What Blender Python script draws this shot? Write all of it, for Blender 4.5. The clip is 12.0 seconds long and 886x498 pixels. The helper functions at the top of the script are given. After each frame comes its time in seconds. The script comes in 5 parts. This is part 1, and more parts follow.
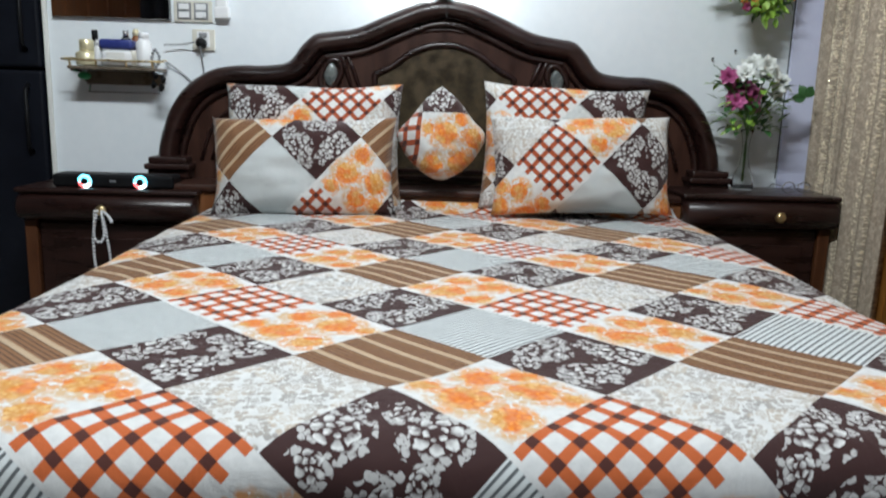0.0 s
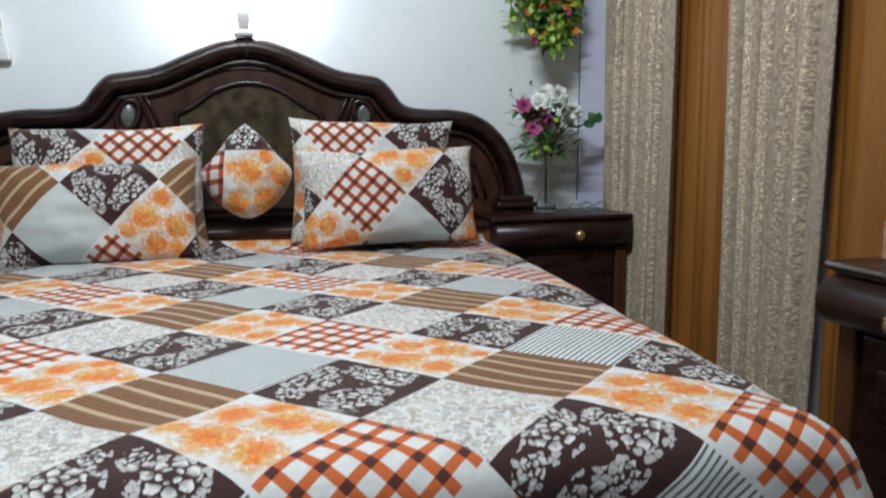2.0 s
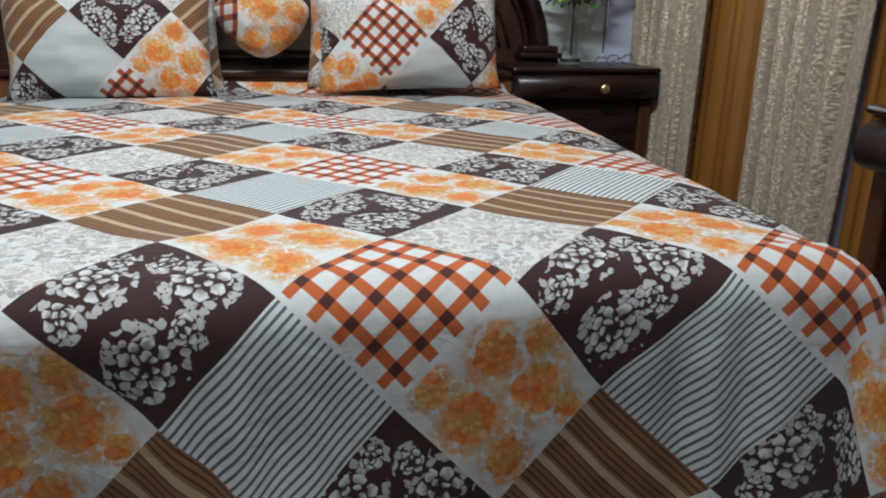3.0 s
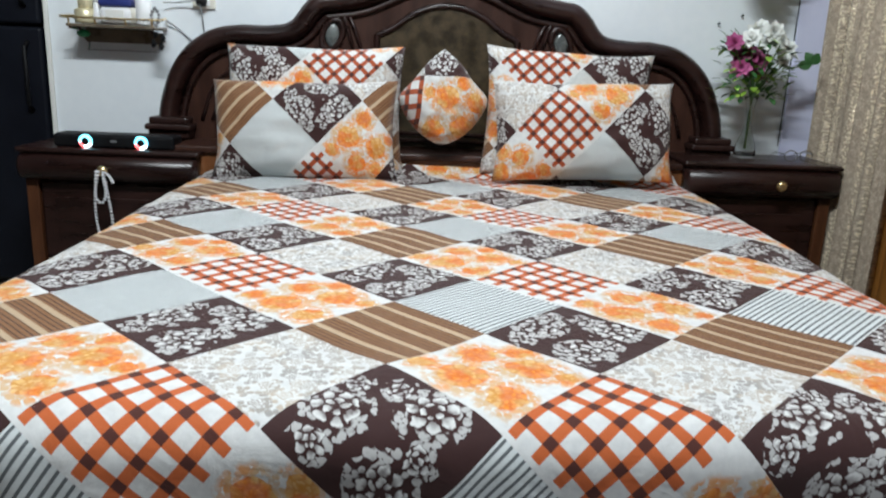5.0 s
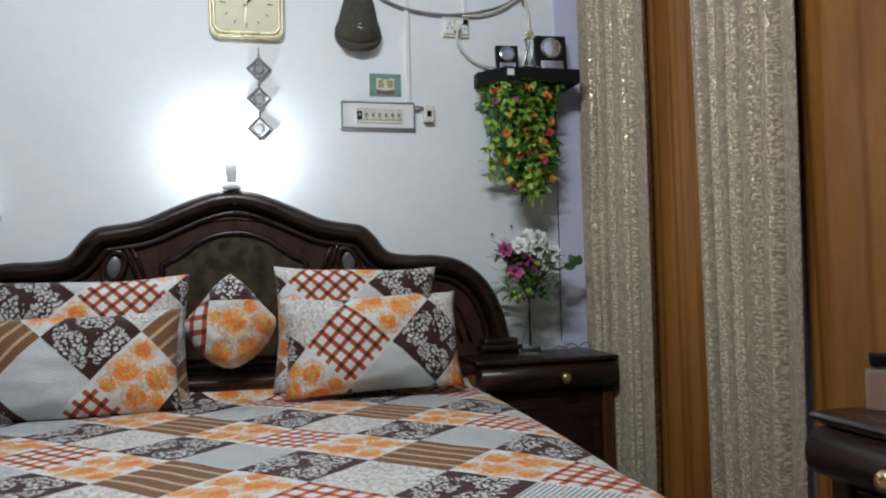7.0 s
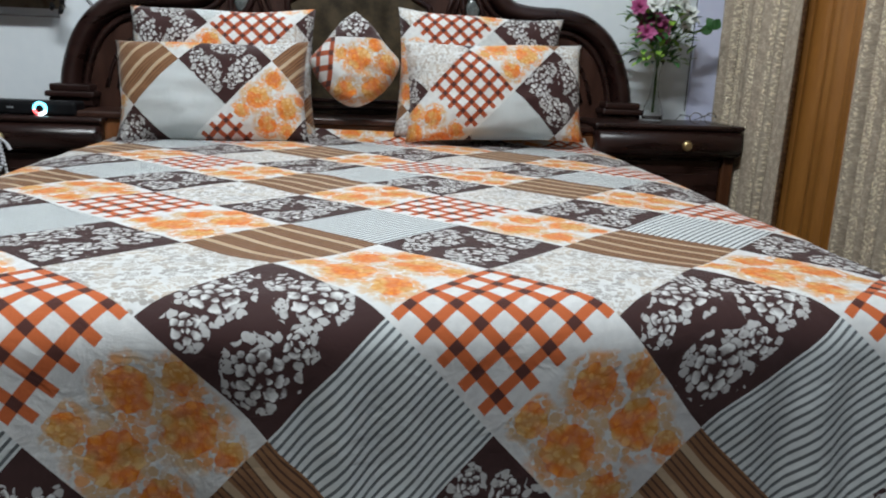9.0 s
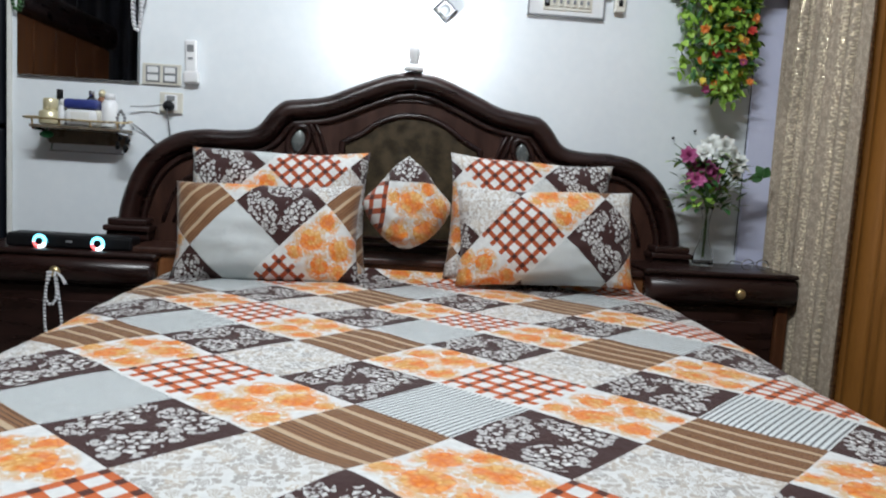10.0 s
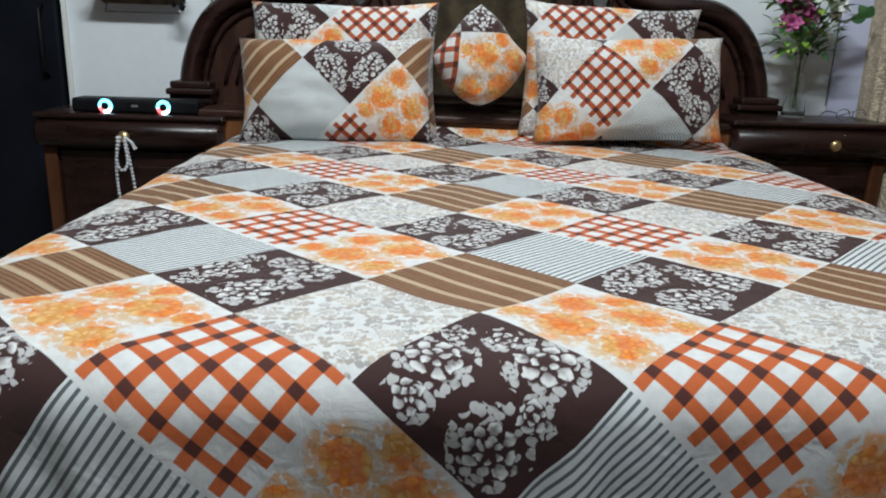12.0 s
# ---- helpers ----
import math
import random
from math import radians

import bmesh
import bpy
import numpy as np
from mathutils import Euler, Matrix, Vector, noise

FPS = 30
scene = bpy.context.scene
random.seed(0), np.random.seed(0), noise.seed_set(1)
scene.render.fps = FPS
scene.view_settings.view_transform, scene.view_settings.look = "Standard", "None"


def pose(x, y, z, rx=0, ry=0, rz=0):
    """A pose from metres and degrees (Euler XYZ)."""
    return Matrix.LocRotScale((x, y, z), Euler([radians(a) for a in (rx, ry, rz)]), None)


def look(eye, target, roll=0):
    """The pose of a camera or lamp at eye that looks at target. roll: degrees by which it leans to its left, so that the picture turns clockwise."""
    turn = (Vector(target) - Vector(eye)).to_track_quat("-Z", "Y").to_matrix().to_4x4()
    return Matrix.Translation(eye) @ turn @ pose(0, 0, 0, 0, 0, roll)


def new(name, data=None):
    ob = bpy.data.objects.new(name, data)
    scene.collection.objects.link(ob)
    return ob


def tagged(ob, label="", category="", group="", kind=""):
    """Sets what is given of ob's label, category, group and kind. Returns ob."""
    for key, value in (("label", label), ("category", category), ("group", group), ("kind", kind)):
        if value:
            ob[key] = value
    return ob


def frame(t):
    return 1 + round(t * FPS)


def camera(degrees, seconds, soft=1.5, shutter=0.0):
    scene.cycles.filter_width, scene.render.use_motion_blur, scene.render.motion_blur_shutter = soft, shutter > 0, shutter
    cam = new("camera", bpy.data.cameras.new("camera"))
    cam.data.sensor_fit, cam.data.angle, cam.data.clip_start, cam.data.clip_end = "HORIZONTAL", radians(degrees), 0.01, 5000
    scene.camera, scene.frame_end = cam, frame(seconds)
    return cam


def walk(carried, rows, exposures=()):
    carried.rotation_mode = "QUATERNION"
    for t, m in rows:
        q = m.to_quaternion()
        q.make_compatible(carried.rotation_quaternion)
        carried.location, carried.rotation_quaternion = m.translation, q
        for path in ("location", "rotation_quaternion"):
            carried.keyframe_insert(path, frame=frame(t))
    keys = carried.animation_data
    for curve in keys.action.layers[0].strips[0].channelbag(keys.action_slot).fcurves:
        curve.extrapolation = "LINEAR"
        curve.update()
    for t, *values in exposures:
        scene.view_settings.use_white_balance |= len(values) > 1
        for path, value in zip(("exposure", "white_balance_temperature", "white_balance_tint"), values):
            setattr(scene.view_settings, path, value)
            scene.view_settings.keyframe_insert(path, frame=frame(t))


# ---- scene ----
cam = camera(60.7, 12.0, 2.0, 0.25)
PATH = [
    (0, (-0.024, 0.082, 0.943), (0.046, 2.043, 0.561), 1.7),
    (0.5, (-0.009, 0.071, 0.991), (0.047, 2.057, 0.766), 1.6),
    (1, (0.046, 0.059, 0.994), (0.195, 2.044, 0.805), 1.0),
    (1.5, (0.121, 0.056, 0.974), (0.548, 2.001, 0.791), 0.1),
    (2, (0.117, 0.054, 0.934), (0.557, 1.985, 0.65), -0.5),
    (2.5, (0.106, 0.061, 0.88), (0.515, 1.944, 0.344), -0.2),
    (3, (0.094, 0.068, 0.872), (0.495, 1.926, 0.25), 1.3),
    (3.5, (0.032, 0.066, 0.888), (0.339, 1.939, 0.257), 2.1),
    (3.7, (0.006, 0.067, 0.879), (0.251, 1.946, 0.239), 1.9),
    (5.3, (-0.023, 0.079, 0.987), (0.03, 2.044, 0.617), 2.1),
    (5.5, (0.007, 0.067, 0.988), (0.053, 2.053, 0.755), 1.7),
    (6, (0.061, 0.055, 1.024), (0.186, 2.051, 1.08), 0.7),
    (6.5, (0.125, 0.045, 1.009), (0.453, 2.013, 1.136), -0.7),
    (6.7, (0.124, 0.048, 0.996), (0.561, 1.997, 1.104), -1.4),
    (8.3, (0.121, 0.031, 0.891), (0.653, 1.935, 0.588), -0.3),
    (8.5, (0.094, 0.034, 0.872), (0.505, 1.954, 0.491), 0.3),
    (9, (0.041, 0.044, 0.845), (0.282, 1.971, 0.366), 2.3),
    (9.5, (-0.005, 0.058, 0.892), (0.182, 2.018, 0.537), 4.3),
    (10, (-0.027, 0.1, 0.952), (0.134, 2.083, 0.746), 3.4),
    (10.5, (-0.051, 0.127, 0.972), (0.101, 2.115, 0.809), 2.9),
    (11, (-0.102, 0.144, 0.922), (0.031, 2.112, 0.595), 2.7),
    (11.5, (-0.142, 0.151, 0.862), (-0.064, 2.072, 0.309), 2.6),
    (12, (-0.125, 0.171, 0.89), (-0.062, 2.096, 0.353), 1.8),
]
EXPOSURES = [(0.0, 0.0, 6500, 10), (0.5, -0.15, 6500, 11), (1.0, -0.25, 6520, 11), (1.5, -0.22, 6500, 11), (2.0, -0.12, 6500, 10), (2.5, -0.1, 6500, 9), (3.0, -0.1, 6500, 9), (3.5, -0.1, 6500, 9),
             (5.3, 0.14, 6500, 10), (5.5, 0.13, 6500, 10), (6.0, -0.27, 6530, 12), (6.5, -0.62, 6580, 13), (6.7, -0.62, 6580, 13), (8.3, -0.1, 6500, 10), (9.0, 0.0, 6500, 10), (9.5, 0.02, 6500, 10),
             (10.0, -0.1, 6530, 12), (10.5, -0.22, 6580, 13), (11.0, -0.34, 6530, 12), (11.5, -0.04, 6500, 10), (12.0, -0.05, 6500, 9)]
walk(cam, [(t, look(eye, target, roll)) for t, eye, target, roll in PATH], EXPOSURES)

# ---- world and lights ----
world = bpy.data.worlds.new("world")
world.use_nodes = True
world.node_tree.nodes["Background"].inputs[0].default_value = (0.75, 0.85, 1.0, 1)
world.node_tree.nodes["Background"].inputs[1].default_value = 0.05
scene.world = world


def area_lamp(name, m, sx, sy, watts, colour, spread=180):
    d = bpy.data.lights.new(name, "AREA")
    d.shape, d.size, d.size_y, d.energy, d.color = "RECTANGLE", sx, sy, watts, colour
    d.spread = radians(spread)
    ob = new(name, d)
    ob.matrix_world = m
    return ob


area_lamp("ceiling_tube_light", look((-0.22, 0.60, 2.89), (-0.22, 1.95, 0.89)), 1.1, 0.12, 74, (0.88, 0.96, 1.0))


# ---- materials ----
def mat(name, colour, rough=0.5, metal=0.0, spec=0.5):
    m = bpy.data.materials.new(name)
    m.use_nodes = True
    b = m.node_tree.nodes["Principled BSDF"]
    b.inputs["Base Color"].default_value = (*colour, 1)
    b.inputs["Roughness"].default_value = rough
    b.inputs["Metallic"].default_value = metal
    b.inputs["Specular IOR Level"].default_value = spec
    return m


class Net:
    """Short hand for a material's nodes."""

    def __init__(self, m):
        self.m, self.t = m, m.node_tree
        self.bsdf = self.t.nodes["Principled BSDF"]

    def node(self, kind, **props):
        n = self.t.nodes.new(kind)
        for k, v in props.items():
            setattr(n, k, v)
        return n

    def put(self, socket, v):
        if isinstance(v, bpy.types.NodeSocket):
            self.t.links.new(v, socket)
        elif isinstance(v, tuple) and len(v) == 3 and socket.type == "RGBA":
            socket.default_value = (*v, 1)
        else:
            socket.default_value = v

    def f(self, op, a, b=0.0, c=0.0):
        n = self.node("ShaderNodeMath", operation=op)
        for s, v in zip(n.inputs, (a, b, c)):
            self.put(s, v)
        return n.outputs[0]

    def mix(self, k, a, b):
        n = self.node("ShaderNodeMix", data_type="RGBA")
        self.put(n.inputs[0], k), self.put(n.inputs[6], a), self.put(n.inputs[7], b)
        return n.outputs[2]

    def ramp(self, v, lo, hi, a=0.0, b=1.0):
        n = self.node("ShaderNodeMapRange")
        n.interpolation_type = "SMOOTHSTEP"
        for s, x in zip(n.inputs, (v, lo, hi, a, b)):
            self.put(s, x)
        return n.outputs[0]

    def coords(self, which="Object", scale=(1, 1, 1)):
        c = self.node("ShaderNodeTexCoord").outputs[which]
        n = self.node("ShaderNodeMapping")
        self.put(n.inputs[0], c)
        n.inputs["Scale"].default_value = scale
        return n.outputs[0]

    def noise(self, vec, scale, detail=3.0, rough=0.55, dist=0.0):
        n = self.node("ShaderNodeTexNoise")
        self.put(n.inputs["Vector"], vec)
        n.inputs["Scale"].default_value, n.inputs["Detail"].default_value = scale, detail
        n.inputs["Roughness"].default_value, n.inputs["Distortion"].default_value = rough, dist
        return n.outputs[0]

    def bump(self, h, strength=0.3, dist=0.002):
        n = self.node("ShaderNodeBump")
        n.inputs["Strength"].default_value, n.inputs["Distance"].default_value = strength, dist
        self.put(n.inputs["Height"], h)
        self.put(self.bsdf.inputs["Normal"], n.outputs[0])

    def colour(self, c):
        self.put(self.bsdf.inputs["Base Color"], c)

    def roughness(self, c):
        self.put(self.bsdf.inputs["Roughness"], c)


def worn(name, dark, light, scale=6.0, rough=(0.45, 0.6), stretch=(1, 1, 1), bump=0.15, metal=0.0, dist=0.001, spec=0.5):
    """A plain surface with stains at two scales and fine relief."""
    m = mat(name, dark, rough[0], metal, spec)
    n = Net(m)
    v = n.coords("Object", stretch)
    big, fine = n.noise(v, scale, 4), n.noise(v, scale * 14, 3)
    k = n.f("ADD", n.f("MULTIPLY", n.ramp(big, 0.3, 0.7), 0.7), n.f("MULTIPLY", n.ramp(fine, 0.3, 0.7), 0.3))
    n.colour(n.mix(k, dark, light))
    n.roughness(n.ramp(big, 0.3, 0.7, *rough))
    n.bump(fine, bump, dist)
    return m


PAINT = worn("wall_paint", (0.74, 0.79, 0.82), (0.81, 0.85, 0.87), 2.2, (0.45, 0.6), bump=0.12)
LAVENDER = worn("lavender_paint", (0.58, 0.60, 0.78), (0.64, 0.66, 0.82), 3, (0.4, 0.5), bump=0.08)
CHARCOAL = worn("charcoal_paint", (0.05, 0.052, 0.06), (0.08, 0.082, 0.09), 3, (0.6, 0.7), bump=0.1)
CEILING = worn("ceiling_paint", (0.74, 0.76, 0.78), (0.8, 0.82, 0.83), 2)
FLOOR = worn("floor_terrazzo", (0.16, 0.14, 0.12), (0.24, 0.21, 0.18), 9, (0.25, 0.4))
WALNUT = worn("dark_walnut", (0.009, 0.004, 0.0035), (0.030, 0.0115, 0.009), 5, (0.24, 0.40), (1, 6, 6), 0.1, spec=0.45)
WALNUT_RED = worn("red_brown_walnut", (0.022, 0.009, 0.0065), (0.060, 0.023, 0.014), 5, (0.34, 0.48), (6, 6, 1), 0.1, spec=0.35)
TEAK = worn("orange_teak", (0.16, 0.055, 0.018), (0.26, 0.10, 0.035), 4, (0.35, 0.5), (8, 8, 1), 0.1)
DARK_TEAK = worn("dark_teak", (0.060, 0.021, 0.009), (0.115, 0.042, 0.016), 4, (0.4, 0.55), (8, 8, 1), 0.1, spec=0.35)
BURL = worn("burl_veneer", (0.012, 0.009, 0.005), (0.080, 0.055, 0.026), 24, (0.28, 0.42), (1, 1, 1), 0.05)
BLACK_GLOSS = worn("blue_black_enamel", (0.004, 0.005, 0.009), (0.007, 0.009, 0.015), 2, (0.4, 0.55), bump=0.03, spec=0.25)
BLACK_PLASTIC = worn("black_plastic", (0.004, 0.004, 0.005), (0.008, 0.008, 0.009), 20, (0.45, 0.6), bump=0.05, spec=0.2)
CREAM = worn("cream_plastic", (0.62, 0.60, 0.52), (0.72, 0.70, 0.62), 12, (0.3, 0.4), bump=0.03)
WHITE = worn("white_plastic", (0.74, 0.75, 0.76), (0.82, 0.83, 0.83), 12, (0.28, 0.38), bump=0.03)
GREY = worn("grey_plastic", (0.18, 0.19, 0.20), (0.26, 0.27, 0.28), 12, (0.35, 0.5), bump=0.03)
BRASS = worn("worn_brass", (0.62, 0.45, 0.20), (0.78, 0.62, 0.36), 40, (0.25, 0.4), metal=0.9, bump=0.05)
GOLD = worn("gold_plastic", (0.60, 0.53, 0.33), (0.74, 0.68, 0.46), 10, (0.25, 0.35), metal=0.35, bump=0.03)
DIAL = worn("champagne_dial", (0.66, 0.63, 0.42), (0.72, 0.69, 0.48), 6, (0.4, 0.5), bump=0.02)
CHROME = mat("chrome", (0.75, 0.76, 0.78), 0.12, 1.0)
SILVER = worn("silver_inlay", (0.08, 0.09, 0.09), (0.20, 0.22, 0.21), 30, (0.22, 0.35), metal=0.2, bump=0.03)
MIRROR = mat("mirror_silver", (0.80, 0.82, 0.83), 0.02, 1.0)
INK = mat("black_ink", (0.012, 0.012, 0.012), 0.6)
CAP_CLOTH = worn("olive_cap_cotton", (0.040, 0.037, 0.026), (0.075, 0.068, 0.048), 60, (0.8, 0.9), bump=0.5)
LEAF = worn("green_leaf", (0.14, 0.30, 0.025), (0.36, 0.54, 0.09), 18, (0.4, 0.55), bump=0.1)
LEAF_DARK = worn("dark_green_leaf", (0.02, 0.08, 0.02), (0.05, 0.15, 0.04), 18, (0.4, 0.55), bump=0.1)
STEM = worn("green_stem", (0.05, 0.10, 0.03), (0.09, 0.16, 0.05), 18, (0.5, 0.6))
RED = worn("red_petal", (0.38, 0.02, 0.015), (0.58, 0.05, 0.03), 25, (0.5, 0.6))
ORANGE = worn("orange_petal", (0.70, 0.18, 0.03), (0.85, 0.34, 0.07), 25, (0.5, 0.6))
YELLOW = worn("yellow_petal", (0.70, 0.52, 0.05), (0.80, 0.64, 0.10), 25, (0.5, 0.6))
PINK = worn("magenta_petal", (0.34, 0.05, 0.17), (0.52, 0.12, 0.30), 25, (0.5, 0.6))
WHITE_PETAL = worn("white_petal", (0.68, 0.70, 0.66), (0.80, 0.82, 0.78), 25, (0.5, 0.6))
GREEN_PAPER = worn("green_paper", (0.10, 0.36, 0.03), (0.24, 0.52, 0.06), 9, (0.5, 0.6), bump=0.02)
GREEN_DOME = worn("emerald_print", (0.005, 0.16, 0.05), (0.02, 0.26, 0.09), 9, (0.5, 0.6), bump=0.02)
PAPER = worn("white_paper", (0.70, 0.70, 0.66), (0.78, 0.78, 0.74), 9, (0.6, 0.7), bump=0.02)
SKY_PRINT = worn("blue_green_print", (0.12, 0.22, 0.10), (0.20, 0.34, 0.42), 25, (0.4, 0.5), bump=0.02)
PEARL = mat("pearl_beads", (0.68, 0.68, 0.70), 0.25)
PINK_BOX = worn("pink_plastic", (0.70, 0.30, 0.34), (0.80, 0.42, 0.44), 9, (0.3, 0.4), bump=0.02)
NAVY = worn("blue_plastic", (0.02, 0.03, 0.16), (0.04, 0.06, 0.24), 9, (0.3, 0.4), bump=0.02)
GREY_CURTAIN = worn("charcoal_curtain", (0.035, 0.037, 0.045), (0.075, 0.078, 0.09), 10, (0.8, 0.9), (1, 1, 0.2), 0.3)
AMBER = worn("amber_curtain", (0.21, 0.080, 0.012), (0.32, 0.128, 0.021), 4, (0.5, 0.6), (3, 3, 0.4), 0.1)
MATTRESS = worn("mattress_ticking", (0.5, 0.45, 0.38), (0.6, 0.55, 0.47), 9, (0.8, 0.9))

VASE_GLASS = mat("thin_vase_glass", (0.95, 0.97, 0.97), 0.04)
VASE_GLASS.node_tree.nodes["Principled BSDF"].inputs["Transmission Weight"].default_value = 1.0
VASE_GLASS.node_tree.nodes["Principled BSDF"].inputs["IOR"].default_value = 1.16
SMOKED = worn("smoked_brown_acrylic", (0.09, 0.07, 0.05), (0.20, 0.165, 0.12), 9, (0.2, 0.35), bump=0.03)
GLASS = mat("clear_glass", (0.93, 0.95, 0.95), 0.03)
GLASS.node_tree.nodes["Principled BSDF"].inputs["Transmission Weight"].default_value = 1.0
CLEAR_PLASTIC = mat("clear_pink_plastic", (0.95, 0.82, 0.82), 0.12)
CLEAR_PLASTIC.node_tree.nodes["Principled BSDF"].inputs["Transmission Weight"].default_value = 0.85


def glow(name, colour, strength):
    m = mat(name, colour, 0.4)
    b = m.node_tree.nodes["Principled BSDF"]
    b.inputs["Emission Color"].default_value = (*colour, 1)
    b.inputs["Emission Strength"].default_value = strength
    return m


BULB = glow("lit_bulb", (0.88, 0.95, 1.0), 210)
RING_CYAN = glow("cyan_led", (0.15, 0.75, 1.0), 4.0)
RING_WHITE = glow("white_led", (0.85, 0.95, 1.0), 4.0)
RING_RED = glow("red_led", (1.0, 0.12, 0.12), 3.0)


def beige_curtain():
    m = mat("beige_jacquard", (0.4, 0.34, 0.26), 0.75)
    n = Net(m)
    uv = n.coords("UV")
    vor = n.node("ShaderNodeTexVoronoi", feature="DISTANCE_TO_EDGE", voronoi_dimensions="2D")
    warp = n.node("ShaderNodeVectorMath", operation="ADD")
    tex = n.node("ShaderNodeTexNoise")
    tex.inputs["Scale"].default_value = 45
    n.put(tex.inputs["Vector"], uv)
    sc = n.node("ShaderNodeVectorMath", operation="SCALE")
    n.put(sc.inputs[0], tex.outputs[1])
    sc.inputs[3].default_value = 0.02
    n.put(warp.inputs[0], uv), n.put(warp.inputs[1], sc.outputs[0])
    n.put(vor.inputs["Vector"], warp.outputs[0])
    vor.inputs["Scale"].default_value = 105
    line = n.ramp(vor.outputs["Distance"], 0.05, 0.16, 1.0, 0.0)
    c = n.mix(line, (0.39, 0.31, 0.23), (0.53, 0.44, 0.34))
    tall = n.node("ShaderNodeMapping")
    n.put(tall.inputs[0], warp.outputs[0])
    tall.inputs["Scale"].default_value = (0.75, 0.4, 1)
    tall.inputs["Rotation"].default_value = (0, 0, 0.5)
    lump = n.ramp(n.noise(tall.outputs[0], 110, 2), 0.38, 0.66, 0.0, 1.0)
    c = n.mix(lump, n.mix(0.6, c, (0.20, 0.16, 0.12)), c)
    c = n.mix(n.ramp(n.noise(uv, 9, 3), 0.35, 0.65, 0.0, 0.3), c, (0.36, 0.31, 0.235))
    sep = n.node("ShaderNodeSeparateXYZ")
    n.put(sep.inputs[0], uv)
    col = n.f("ABSOLUTE", n.f("SUBTRACT", n.f("FRACT", n.f("MULTIPLY", sep.outputs[0], 8.5)), 0.5))
    spark = n.f("MULTIPLY", n.ramp(n.noise(uv, 120, 2), 0.52, 0.58), n.ramp(col, 0.08, 0.26, 1.0, 0.0))
    n.colour(n.mix(spark, c, (0.92, 0.79, 0.56)))
    n.put(n.bsdf.inputs["Metallic"], n.f("MULTIPLY", spark, 0.35))
    n.roughness(n.ramp(spark, 0, 1, 0.8, 0.25))
    n.bump(n.f("ADD", n.f("MULTIPLY", lump, 1.2), n.f("ADD", n.f("MULTIPLY", line, 0.5), spark)), 0.4, 0.0022)
    return m


BEIGE = beige_curtain()


